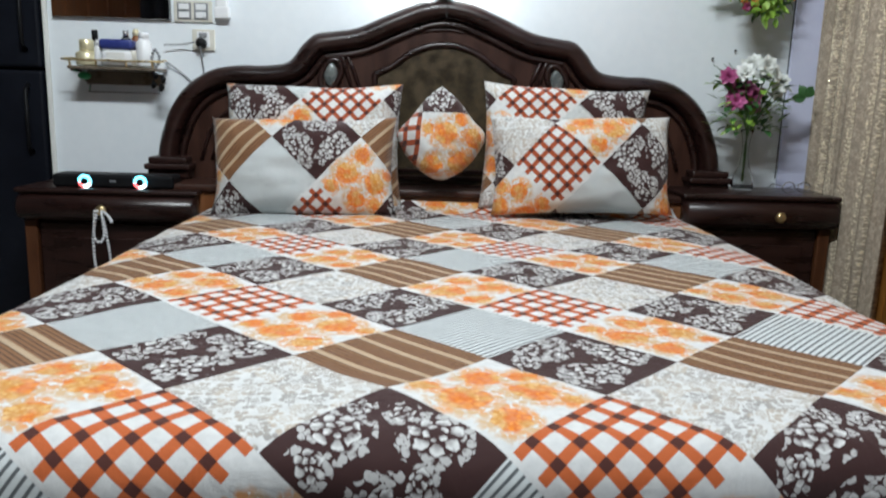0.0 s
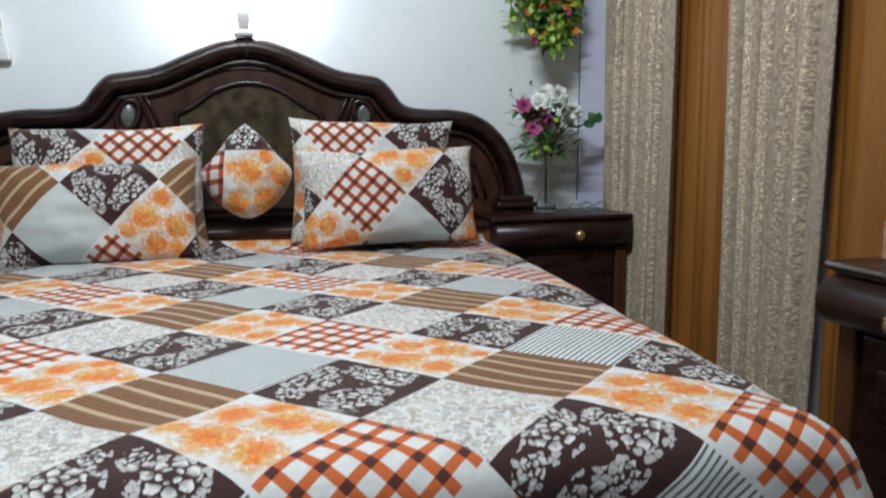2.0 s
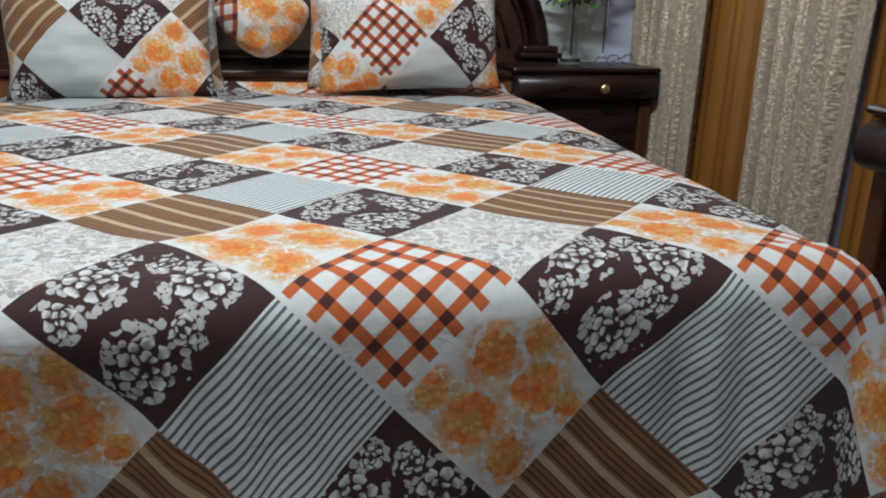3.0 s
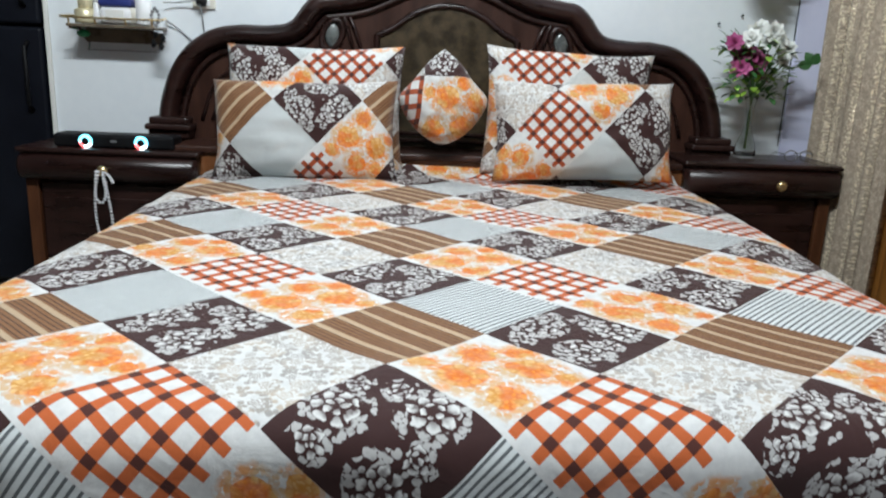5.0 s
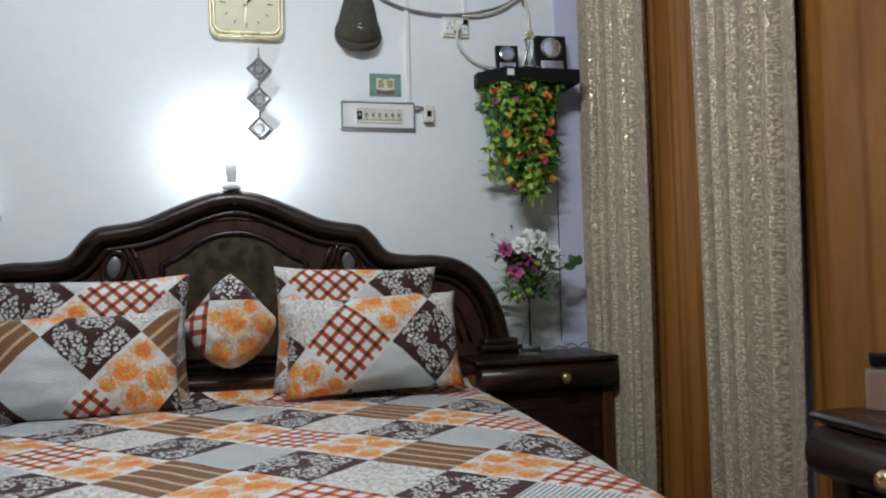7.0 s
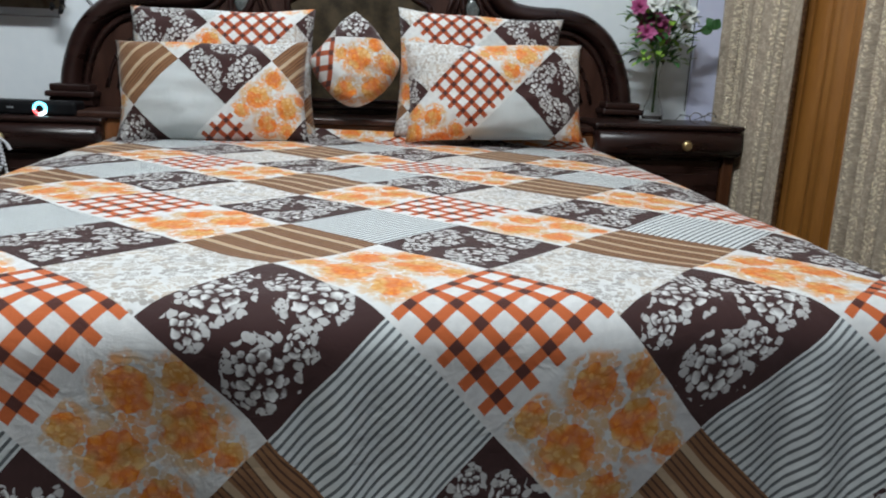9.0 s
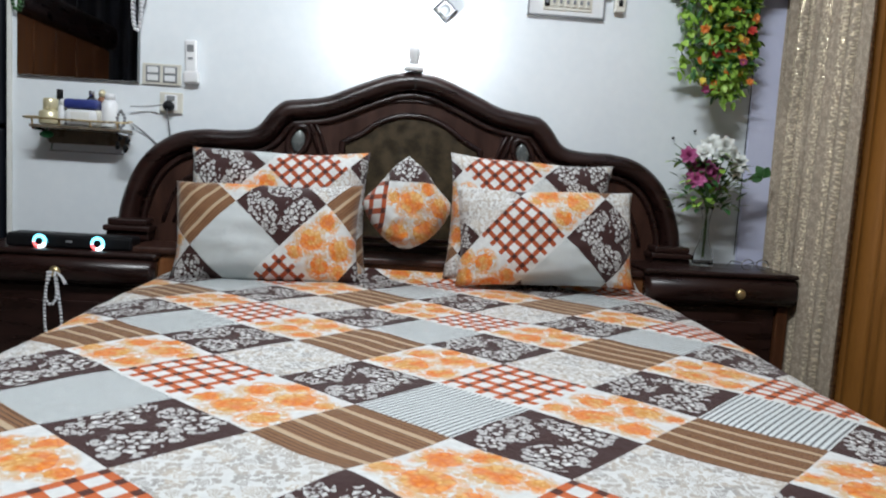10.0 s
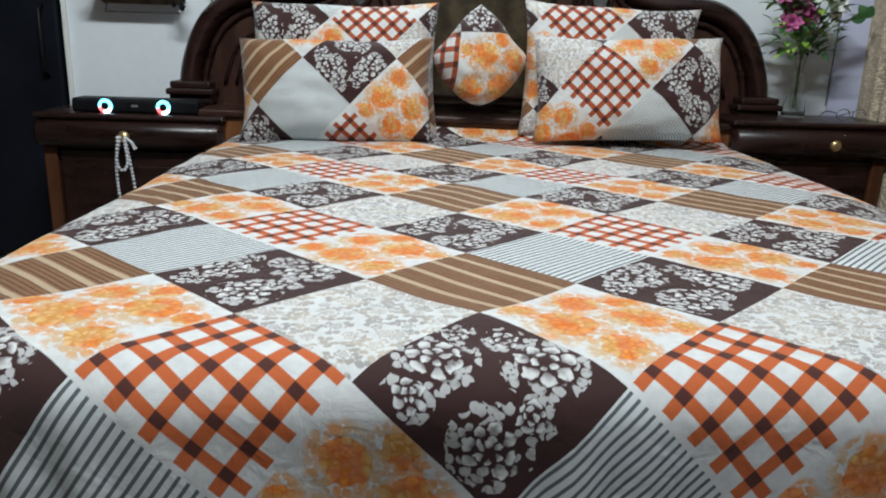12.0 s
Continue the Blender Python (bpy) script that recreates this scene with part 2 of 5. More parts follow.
def printed_cotton(name, lines_across, thin, thick, rust):
    """The patchwork print: six square motifs on a lattice turned by 45 degrees, 0.272 m across the corners, laid out in metres by the UV map."""
    m = mat(name, (0.7, 0.7, 0.68), 0.75, spec=0.25)
    n = Net(m)
    sep = n.node("ShaderNodeSeparateXYZ")
    uv = n.node("ShaderNodeTexCoord").outputs["UV"]
    n.put(sep.inputs[0], uv)
    a, b = n.f("DIVIDE", sep.outputs[0], 0.136), n.f("DIVIDE", sep.outputs[1], 0.136)
    p, q = n.f("MULTIPLY", n.f("ADD", a, b), 0.5), n.f("MULTIPLY", n.f("SUBTRACT", b, a), 0.5)
    i, j = n.f("FLOOR", p), n.f("FLOOR", q)
    fi, fj = n.f("SUBTRACT", p, i), n.f("SUBTRACT", q, j)
    ca, cb = n.f("SUBTRACT", i, j), n.f("ADD", n.f("ADD", i, j), 1.0)
    row = n.f("FLOORED_MODULO", cb, 4.0)
    half = n.f("GREATER_THAN", n.f("FLOORED_MODULO", ca, 4.0), 1.5)
    kind = n.f("ADD", n.f("MULTIPLY", row, 2.0), half)

    warp = n.node("ShaderNodeTexNoise")
    n.put(warp.inputs["Vector"], uv)
    warp.inputs["Scale"].default_value, warp.inputs["Detail"].default_value = 55, 2
    off = n.node("ShaderNodeVectorMath", operation="SCALE")
    n.put(off.inputs[0], warp.outputs[1])
    off.inputs[3].default_value = 0.012
    wuv = n.node("ShaderNodeVectorMath", operation="ADD")
    n.put(wuv.inputs[0], uv), n.put(wuv.inputs[1], off.outputs[0])

    def cloth(scale, shift):
        """The nearest sprig: offset, distance, angle and its random number."""
        v = n.node("ShaderNodeMapping")
        n.put(v.inputs[0], wuv.outputs[0])
        v.inputs["Location"].default_value = (shift, shift * 0.7, 0)
        v.inputs["Scale"].default_value = (scale, scale, 1)
        t = n.node("ShaderNodeTexVoronoi", feature="F1", voronoi_dimensions="2D")
        n.put(t.inputs["Vector"], v.outputs[0])
        t.inputs["Scale"].default_value, t.inputs["Randomness"].default_value = 1.0, 0.75
        d = n.node("ShaderNodeVectorMath", operation="SUBTRACT")
        n.put(d.inputs[0], v.outputs[0]), n.put(d.inputs[1], t.outputs["Position"])
        s = n.node("ShaderNodeSeparateXYZ")
        n.put(s.inputs[0], d.outputs[0])
        r = n.f("SQRT", n.f("ADD", n.f("MULTIPLY", s.outputs[0], s.outputs[0]), n.f("MULTIPLY", s.outputs[1], s.outputs[1])))
        th = n.f("ARCTAN2", s.outputs[1], s.outputs[0])
        c = n.node("ShaderNodeSeparateColor")
        n.put(c.inputs[0], t.outputs["Color"])
        return r, n.f("ADD", th, n.f("MULTIPLY", c.outputs[0], 6.28)), c.outputs[1]

    def petals(cell, count, size, depth):
        r, th, k = cell
        lobe = n.f("ABSOLUTE", n.f("COSINE", n.f("MULTIPLY", th, count / 2)))
        edge = n.f("MULTIPLY", n.f("ADD", n.f("MULTIPLY", n.f("POWER", lobe, 0.6), depth), 1 - depth), n.f("MULTIPLY", n.f("ADD", n.f("MULTIPLY", k, 0.4), 0.8), size))
        rel = n.f("DIVIDE", r, n.f("MAXIMUM", edge, 0.02))
        return rel, lobe

    def flower(scale, shift, size=0.46):
        """A double bloom with dark veins between its petals: 1 on the petals."""
        cell = cloth(scale, shift)
        rel, lobe = petals(cell, 7, size, 0.35)
        body = n.ramp(rel, 0.92, 1.0, 1.0, 0.0)
        rel2, lobe2 = petals((cell[0], n.f("ADD", cell[1], 0.45), cell[2]), 5, size * 0.55, 0.4)
        ring = n.f("MULTIPLY", n.ramp(rel2, 0.9, 0.98), n.ramp(rel2, 1.12, 1.22, 1.0, 0.0))
        vein = n.f("MULTIPLY", n.ramp(lobe, 0.12, 0.3, 1.0, 0.0), n.ramp(rel2, 1.0, 1.1))
        heart = n.f("MULTIPLY", n.ramp(cell[0], 0.13, 0.17, 1.0, 0.0), n.ramp(n.f("SINE", n.f("MULTIPLY", cell[0], 90.0)), -0.2, 0.3))
        cut = n.f("MAXIMUM", n.f("MAXIMUM", ring, vein), heart)
        return n.f("MULTIPLY", body, n.f("SUBTRACT", 1.0, cut)), body, cell[2]

    def leaves(scale, shift, size=0.5):
        cell = cloth(scale, shift)
        rel, _ = petals(cell, 3, size, 0.95)
        return n.f("MULTIPLY", n.ramp(rel, 0.85, 1.0, 1.0, 0.0), n.ramp(cell[0], 0.04, 0.07))

    f2, b2, k2 = flower(30.0, 8.7, 0.38)
    l1, l2 = leaves(44.0, 1.3, 0.60), leaves(58.0, 5.2, 0.6)
    grain = n.noise(uv, 70, 3)
    white = n.mix(n.ramp(grain, 0.3, 0.7), (0.60, 0.605, 0.595), (0.68, 0.685, 0.67))
    shake = n.node("ShaderNodeTexNoise")
    n.put(shake.inputs["Vector"], uv)
    shake.inputs["Scale"].default_value, shake.inputs["Detail"].default_value = 75, 2
    sh = n.node("ShaderNodeSeparateColor")
    n.put(sh.inputs[0], shake.outputs[1])
    across = n.f("ADD", n.f("SUBTRACT", fi, fj), n.f("MULTIPLY", n.f("SUBTRACT", sh.outputs[0], 0.5), 0.11))
    along = n.f("ADD", n.f("SUBTRACT", n.f("ADD", fi, fj), 1.0), n.f("MULTIPLY", n.f("SUBTRACT", sh.outputs[1], 0.5), 0.11))

    ragged = n.f("MULTIPLY", n.f("SUBTRACT", n.noise(uv, 48, 2), 0.5), 0.40)

    def ring_of(r, th, count, middle, length, width):
        """A ring of oval petals: 1 on the petals, and the way along each from base to tip."""
        phi = n.f("SUBTRACT", n.f("FRACT", n.f("MULTIPLY", th, count / (2 * math.pi))), 0.5)
        way = n.f("DIVIDE", n.f("SUBTRACT", r, middle), length)
        side = n.f("DIVIDE", phi, width)
        d = n.f("ADD", n.f("MULTIPLY", way, way), n.f("MULTIPLY", side, side))
        return n.ramp(d, 0.70, 0.82, 1.0, 0.0), way

    def bloom_at(x, y, size, count, turn):
        """One bloom at its place in the square: its petals shaded towards their bases, the whole bloom, and the distance over its size."""
        dx, dy = n.f("SUBTRACT", across, x), n.f("SUBTRACT", along, y)
        r = n.f("DIVIDE", n.f("SQRT", n.f("ADD", n.f("MULTIPLY", dx, dx), n.f("MULTIPLY", dy, dy))), size)
        r = n.f("ADD", r, ragged)
        th = n.f("ADD", n.f("ARCTAN2", dy, dx), turn)
        outer, way = ring_of(r, th, count, 0.76, 0.26, 0.44)
        inner, way2 = ring_of(r, n.f("ADD", th, 0.5), count - 2, 0.36, 0.17, 0.40)
        tone = n.f("MAXIMUM", n.f("MULTIPLY", outer, n.ramp(way, -1.0, 0.5, 0.22, 1.0)), n.f("MULTIPLY", inner, n.ramp(way2, -1.0, 0.6, 0.25, 1.0)))
        return tone, n.ramp(r, 0.94, 1.04, 1.0, 0.0), r

    def bunch(places):
        fine = whole = near = None
        for args in places:
            a_, b_, c_ = bloom_at(*args)
            fine = a_ if fine is None else n.f("MAXIMUM", fine, a_)
            whole = b_ if whole is None else n.f("MAXIMUM", whole, b_)
            near = c_ if near is None else n.f("MINIMUM", near, c_)
        return fine, whole, near

    # white blooms on dark brown, in two clusters with a bare patch between
    fine, whole, near = bunch(((-0.38, 0.26, 0.22, 7, 0.2), (0.42, 0.20, 0.22, 7, 2.0), (-0.03, -0.46, 0.22, 8, 0.7), (-0.22, 0.60, 0.11, 6, 1.1), (0.16, 0.50, 0.12, 6, 0.4), (-0.60, -0.08, 0.13, 6, 1.0), (0.28, -0.22, 0.12, 6, 0.3)))
    sprig = n.f("MULTIPLY", n.f("MULTIPLY", n.ramp(l1, 0.45, 0.6), n.f("LESS_THAN", near, 1.55)), n.f("SUBTRACT", 1.0, whole))
    brown = n.mix(n.f("MULTIPLY", n.f("MAXIMUM", fine, n.f("MULTIPLY", sprig, 0.7)), n.ramp(n.noise(uv, 95, 2), 0.28, 0.48, 0.5, 1.0)), (0.040, 0.014, 0.013), (0.66, 0.665, 0.65))
    # orange and golden blooms on white
    fine, whole, near = bunch(((0.34, 0.06, 0.24, 9, 0.3), (-0.30, -0.16, 0.25, 10, 1.2), (-0.12, 0.42, 0.20, 10, 0.8), (0.06, -0.56, 0.19, 10, 0.1), (0.30, 0.50, 0.15, 7, 1.4), (-0.66, 0.12, 0.15, 7, 0.9), (0.66, -0.14, 0.12, 6, 0.5)))
    tone = n.ramp(n.noise(uv, 26, 1), 0.42, 0.58)
    deep, pale = n.mix(tone, (0.66, 0.15, 0.007), (0.60, 0.26, 0.04)), n.mix(tone, (0.80, 0.27, 0.025), (0.74, 0.47, 0.17))
    oc = n.mix(n.f("MULTIPLY", fine, n.ramp(n.noise(uv, 60, 2), 0.35, 0.6, 0.35, 1.0)), deep, pale)
    twig = n.f("MULTIPLY", n.f("MULTIPLY", n.f("MAXIMUM", l1, n.f("MULTIPLY", l2, 0.7)), n.ramp(near, 1.3, 1.8, 1.0, 0.0)), n.f("SUBTRACT", 1.0, whole))
    orange = n.mix(n.f("MULTIPLY", twig, 0.85), white, n.mix(tone, (0.72, 0.28, 0.05), (0.60, 0.38, 0.18)))
    orange = n.mix(n.f("MULTIPLY", whole, n.ramp(grain, 0.3, 0.75, 1.0, 0.86)), orange, oc)
    # tan and grey sprigs on white
    lines = n.f("MULTIPLY", b2, n.f("SUBTRACT", 1.0, f2))
    tan = n.mix(n.f("MAXIMUM", n.f("MULTIPLY", lines, 0.85), n.f("MULTIPLY", l2, n.f("MULTIPLY", n.f("SUBTRACT", 1.0, b2), 0.75))), white, n.mix(k2, (0.22, 0.20, 0.185), (0.44, 0.35, 0.25)))
    # thin dark lines on pale grey
    s = n.f("ABSOLUTE", n.f("SUBTRACT", n.f("FRACT", n.f("MULTIPLY", fj, lines_across)), 0.5))
    stripe = n.mix(n.ramp(s, thin, thick, 1.0, 0.0), (0.62, 0.655, 0.65), (0.11, 0.12, 0.125))
    # brown bands with tan stripes and dark pinstripes
    s = n.f("FRACT", n.f("MULTIPLY", fi, 4.6))
    pin = n.f("ABSOLUTE", n.f("SUBTRACT", n.f("FRACT", n.f("MULTIPLY", fi, 23.0)), 0.5))
    band = n.mix(n.ramp(pin, 0.12, 0.2, 0.85, 0.0), (0.235, 0.112, 0.048), (0.050, 0.020, 0.012))
    band = n.mix(n.f("MULTIPLY", n.ramp(s, 0.70, 0.74), n.ramp(s, 0.94, 0.98, 1.0, 0.0)), band, (0.46, 0.34, 0.22))
    # rust checks, dark where they cross
    x = n.f("ABSOLUTE", n.f("SUBTRACT", n.f("FRACT", n.f("ADD", n.f("MULTIPLY", fi, 5.0), 0.65)), 0.5))
    y = n.f("ABSOLUTE", n.f("SUBTRACT", n.f("FRACT", n.f("ADD", n.f("MULTIPLY", fj, 5.0), 0.65)), 0.5))
    mx = n.f("MULTIPLY", n.ramp(x, 0.17, 0.20, 1.0, 0.0), n.f("MULTIPLY", n.f("GREATER_THAN", fj, 0.04), n.f("GREATER_THAN", fi, 0.06)))
    my = n.f("MULTIPLY", n.ramp(y, 0.17, 0.20, 1.0, 0.0), n.f("MULTIPLY", n.f("GREATER_THAN", fi, 0.04), n.f("GREATER_THAN", fj, 0.06)))
    check = n.mix(n.f("MAXIMUM", mx, my), white, rust)
    check = n.mix(n.f("MULTIPLY", mx, my), check, (0.075, 0.020, 0.014))
    out = brown
    for idx, c in ((1, band), (2, stripe), (3, orange), (4, check), (6, orange), (7, tan)):
        out = n.mix(n.f("COMPARE", kind, float(idx), 0.3), out, c)
    n.colour(out)
    weave = n.noise(uv, 900, 1)
    crease = n.noise(uv, 17, 4, 0.62, 0.6)
    n.bump(n.f("ADD", n.f("MULTIPLY", weave, 0.12), crease), 0.5, 0.006)
    n.bsdf.inputs["Sheen Weight"].default_value = 0.15
    return m


COTTON = printed_cotton("patchwork_cotton", 19.0, 0.15, 0.22, (0.52, 0.115, 0.030))
CASE_COTTON = printed_cotton("pillowcase_cotton", 31.0, 0.07, 0.15, (0.36, 0.075, 0.026))


# ---- mesh helpers ----
def mesh_of(bm, name, smooth=False):
    me = bpy.data.meshes.new(name)
    bmesh.ops.recalc_face_normals(bm, faces=bm.faces)
    bm.to_mesh(me)
    bm.free()
    if smooth:
        me.shade_smooth()
    return me


def part(name, bm, material, parent=None, label="", smooth=False):
    """Links a bmesh as one mesh object, under a thing or a part."""
    ob = new(name, mesh_of(bm, name, smooth))
    ob.data.materials.append(material)
    if parent:
        ob.parent = parent
    return tagged(ob, label)


def thing(name, label, category, m=None, group="", kind=""):
    ob = new(name)
    ob.empty_display_size = 0.05
    if m is not None:
        ob.matrix_world = m
    return tagged(ob, label, category, group, kind)


def box(x0, x1, y0, y1, z0, z1, bevel=0.004, bm=None, seg=2):
    own = bmesh.new()
    bmesh.ops.create_cube(own, size=1)
    bmesh.ops.scale(own, vec=(x1 - x0, y1 - y0, z1 - z0), verts=own.verts)
    bmesh.ops.translate(own, vec=((x0 + x1) / 2, (y0 + y1) / 2, (z0 + z1) / 2), verts=own.verts)
    if bevel:
        bmesh.ops.bevel(own, geom=own.edges[:], offset=bevel, segments=seg, profile=0.5, affect="EDGES")
    return join(bm, own)


def join(bm, own):
    if bm is None:
        return own
    tmp = bpy.data.meshes.new("tmp")
    own.to_mesh(tmp)
    own.free()
    bm.from_mesh(tmp)
    bpy.data.meshes.remove(tmp)
    return bm


def lathe(profile, seg=20, bm=None, m=None):
    """A turned shape from (radius, height) pairs."""
    own = bmesh.new()
    rings = []
    for r, z in profile:
        rings.append([own.verts.new((max(r, 1e-4) * math.cos(2 * math.pi * k / seg), max(r, 1e-4) * math.sin(2 * math.pi * k / seg), z)) for k in range(seg)])
    for lo, hi in zip(rings, rings[1:]):
        for k in range(seg):
            own.faces.new((lo[k], lo[(k + 1) % seg], hi[(k + 1) % seg], hi[k]))
    own.faces.new(rings[0][::-1]), own.faces.new(rings[-1])
    if m is not None:
        own.transform(m)
    return join(bm, own)


def tube(points, radius, seg=8, bm=None, closed=False):
    """A round bar along points; radius may be a list."""
    own = bmesh.new()
    pts = [Vector(p) for p in points]
    n = len(pts)
    rad = radius if isinstance(radius, (list, tuple)) else [radius] * n
    rings, up = [], None
    for i, p in enumerate(pts):
        a = pts[(i - 1) % n] if closed or i else p
        b = pts[(i + 1) % n] if closed or i < n - 1 else p
        d = (b - a).normalized()
        if up is None:
            up = d.orthogonal().normalized()
        side = d.cross(up)
        side = side.normalized() if side.length > 1e-6 else d.orthogonal().normalized()
        up = side.cross(d).normalized()
        rings.append([own.verts.new(p + rad[i] * (math.cos(2 * math.pi * k / seg) * side + math.sin(2 * math.pi * k / seg) * up)) for k in range(seg)])
    for lo, hi in list(zip(rings, rings[1:])) + ([(rings[-1], rings[0])] if closed else []):
        for k in range(seg):
            own.faces.new((lo[k], lo[(k + 1) % seg], hi[(k + 1) % seg], hi[k]))
    if not closed:
        own.faces.new(rings[0][::-1]), own.faces.new(rings[-1])
    return join(bm, own)


def smooth_line(points, steps=8):
    """A Catmull-Rom line through the points."""
    p = [Vector(q) for q in points]
    p = [2 * p[0] - p[1]] + p + [2 * p[-1] - p[-2]]
    out = []
    for k in range(1, len(p) - 2):
        for s in range(steps):
            t = s / steps
            out.append(0.5 * (2 * p[k] + (p[k + 1] - p[k - 1]) * t + (2 * p[k - 1] - 5 * p[k] + 4 * p[k + 1] - p[k + 2]) * t * t + (3 * p[k] - p[k - 1] - 3 * p[k + 1] + p[k + 2]) * t ** 3))
    return out + [p[-2]]


def moulding(line, profile, y, bm=None):
    """Sweeps profile, pairs of (way inward, way forward), along a line in the xz plane at depth y; forward is -y."""
    own = bmesh.new()
    pts = [Vector((q[0], q[1])) for q in line]
    rings = []
    for i, p in enumerate(pts):
        d = (pts[min(i + 1, len(pts) - 1)] - pts[max(i - 1, 0)]).normalized()
        nrm = Vector((d[1], -d[0]))
        rings.append([own.verts.new((p[0] + nrm[0] * o, y - f, p[1] + nrm[1] * o)) for o, f in profile])
    for lo, hi in zip(rings, rings[1:]):
        for k in range(len(profile)):
            k2 = (k + 1) % len(profile)
            own.faces.new((lo[k], hi[k], hi[k2], lo[k2]))
    own.faces.new(rings[0]), own.faces.new(rings[-1][::-1])
    return join(bm, own)


def plate(outline, y0, y1, bm=None, bevel=0.0):
    """A flat board in the xz plane with the given outline, from y0 (back) to y1 (front)."""
    own = bmesh.new()
    back = [own.verts.new((p[0], y0, p[1])) for p in outline]
    front = [own.verts.new((p[0], y1, p[1])) for p in outline]
    own.faces.new(back), own.faces.new(front[::-1])
    n = len(back)
    for k in range(n):
        own.faces.new((back[k], back[(k + 1) % n], front[(k + 1) % n], front[k]))
    if bevel:
        edges = [e for e in own.edges if all(abs(v.co.y - y1) < 1e-6 for v in e.verts)]
        bmesh.ops.bevel(own, geom=edges, offset=bevel, segments=2, profile=0.5, affect="EDGES")
    return join(bm, own)


def ball(c, r, bm=None, seg=8, squash=(1, 1, 1)):
    own = bmesh.new()
    bmesh.ops.create_uvsphere(own, u_segments=seg, v_segments=max(5, seg - 2), radius=r)
    bmesh.ops.scale(own, vec=squash, verts=own.verts)
    bmesh.ops.translate(own, vec=c, verts=own.verts)
    return join(bm, own)


def dome(r, h, m, bm=None, seg=12):
    return lathe([(r, 0), (r * 0.95, h * 0.4), (r * 0.7, h * 0.8), (r * 0.3, h)], seg, bm, m)


# ---- structure ----
def wall(name, x0, x1, y0, y1, z0, z1, material, label):
    return tagged(part(name, box(x0, x1, y0, y1, z0, z1, 0), material), label, "wall", kind="structure")


WALL_Y = 2.85
wall("wall_north", -1.334, 1.6, WALL_Y, WALL_Y + 0.15, 0, 3.0, PAINT, "pale blue-white painted plaster wall behind the bed")
wall("wall_east", 1.50, 1.65, -3.0, WALL_Y, 0, 3.0, LAVENDER, "lavender painted wall behind the long curtains")
wall("wall_south", -3.4, 1.6, -3.15, -3.0, 0, 3.0, PAINT, "pale painted wall opposite the bed")
# charcoal added here: reflects dark in the mirror, bounces less light from the left
wall("wall_west", -3.55, -3.4, -3.0, 3.6, 0, 3.0, CHARCOAL, "wall behind the wardrobe, darkened to cut bounced light")
wall("wall_alcove", -3.4, -1.2, 3.6, 3.72, 0, 3.0, CHARCOAL, "dark wall at the back of the alcove")
wall("wall_alcove_side", -1.334, -1.2, 3.0, 3.6, 0, 3.0, CHARCOAL, "dark side wall of the alcove")
tagged(part("ceiling", box(-3.55, 1.65, -3.15, 3.75, 3.0, 3.12, 0), CEILING), "plain white painted ceiling", "ceiling", kind="structure")
tagged(part("floor", box(-3.55, 1.65, -3.15, 3.75, -0.1, 0, 0), FLOOR), "dark speckled polished floor", "floor", kind="structure")
tagged(part("trim_panel", box(1.302, 1.498, WALL_Y - 0.012, WALL_Y - 0.001, 0.0, 2.14, 0.003), LAVENDER), "lavender painted upright panel in the room corner", "trim", kind="structure")
tagged(part("trim_post", box(1.452, 1.499, 1.672, 1.712, 0.0, 2.9, 0.004), LAVENDER), "lavender painted window post between curtains", "trim", kind="structure")


# ---- curtains ----
def curtain(name, y0, y1, x, folds, depth, z0, z1, material, label, flare=0.0):
    """A hanging cloth along the east wall with uneven upright folds."""
    bm = bmesh.new()
    uvl = bm.loops.layers.uv.new("UVMap")
    nu, nv = folds * 14, 26
    rng = random.Random(name + label + str(y0))
    ph = [rng.uniform(0, 6.28) for _ in range(4)]
    grid, rest = [], []
    length = (y1 - y0) * 1.5
    for k in range(nv + 1):
        t = k / nv
        z = z0 + (z1 - z0) * t
        row, rr = [], []
        for i in range(nu + 1):
            s = i / nu
            w = 2 * math.pi * folds * s
            y = y1 - (y1 - y0) * s + 0.010 * math.sin(3 * t + ph[0] + 4 * s) + flare * (1 - t) * (s - 0.5)
            d = depth * (2.0 * (0.5 + 0.5 * math.sin(w + 0.9 * math.sin(w * 0.37 + ph[1]) + 0.25 * math.sin(2.2 * t + ph[2]))) ** 2.6 - 0.6 + 0.22 * math.sin(2.1 * w + ph[3]))
            d *= (0.75 + 0.35 * (1 - t)) * min(1.0, 0.15 + (1 - s) * 9)
            row.append(bm.verts.new((x + d, y, z)))
            rr.append((s * length, z))
        grid.append(row), rest.append(rr)
    for k in range(nv):
        for i in range(nu):
            f = bm.faces.new((grid[k][i], grid[k][i + 1], grid[k + 1][i + 1], grid[k + 1][i]))
            for lp, (a, b) in zip(f.loops, ((k, i), (k, i + 1), (k + 1, i + 1), (k + 1, i))):
                lp[uvl].uv = rest[a][b]
    ob = part(name, bm, material, smooth=True)
    md = ob.modifiers.new("thick", "SOLIDIFY")
    md.thickness = 0.003
    return tagged(ob, label, "curtain", "curtains on the window wall")


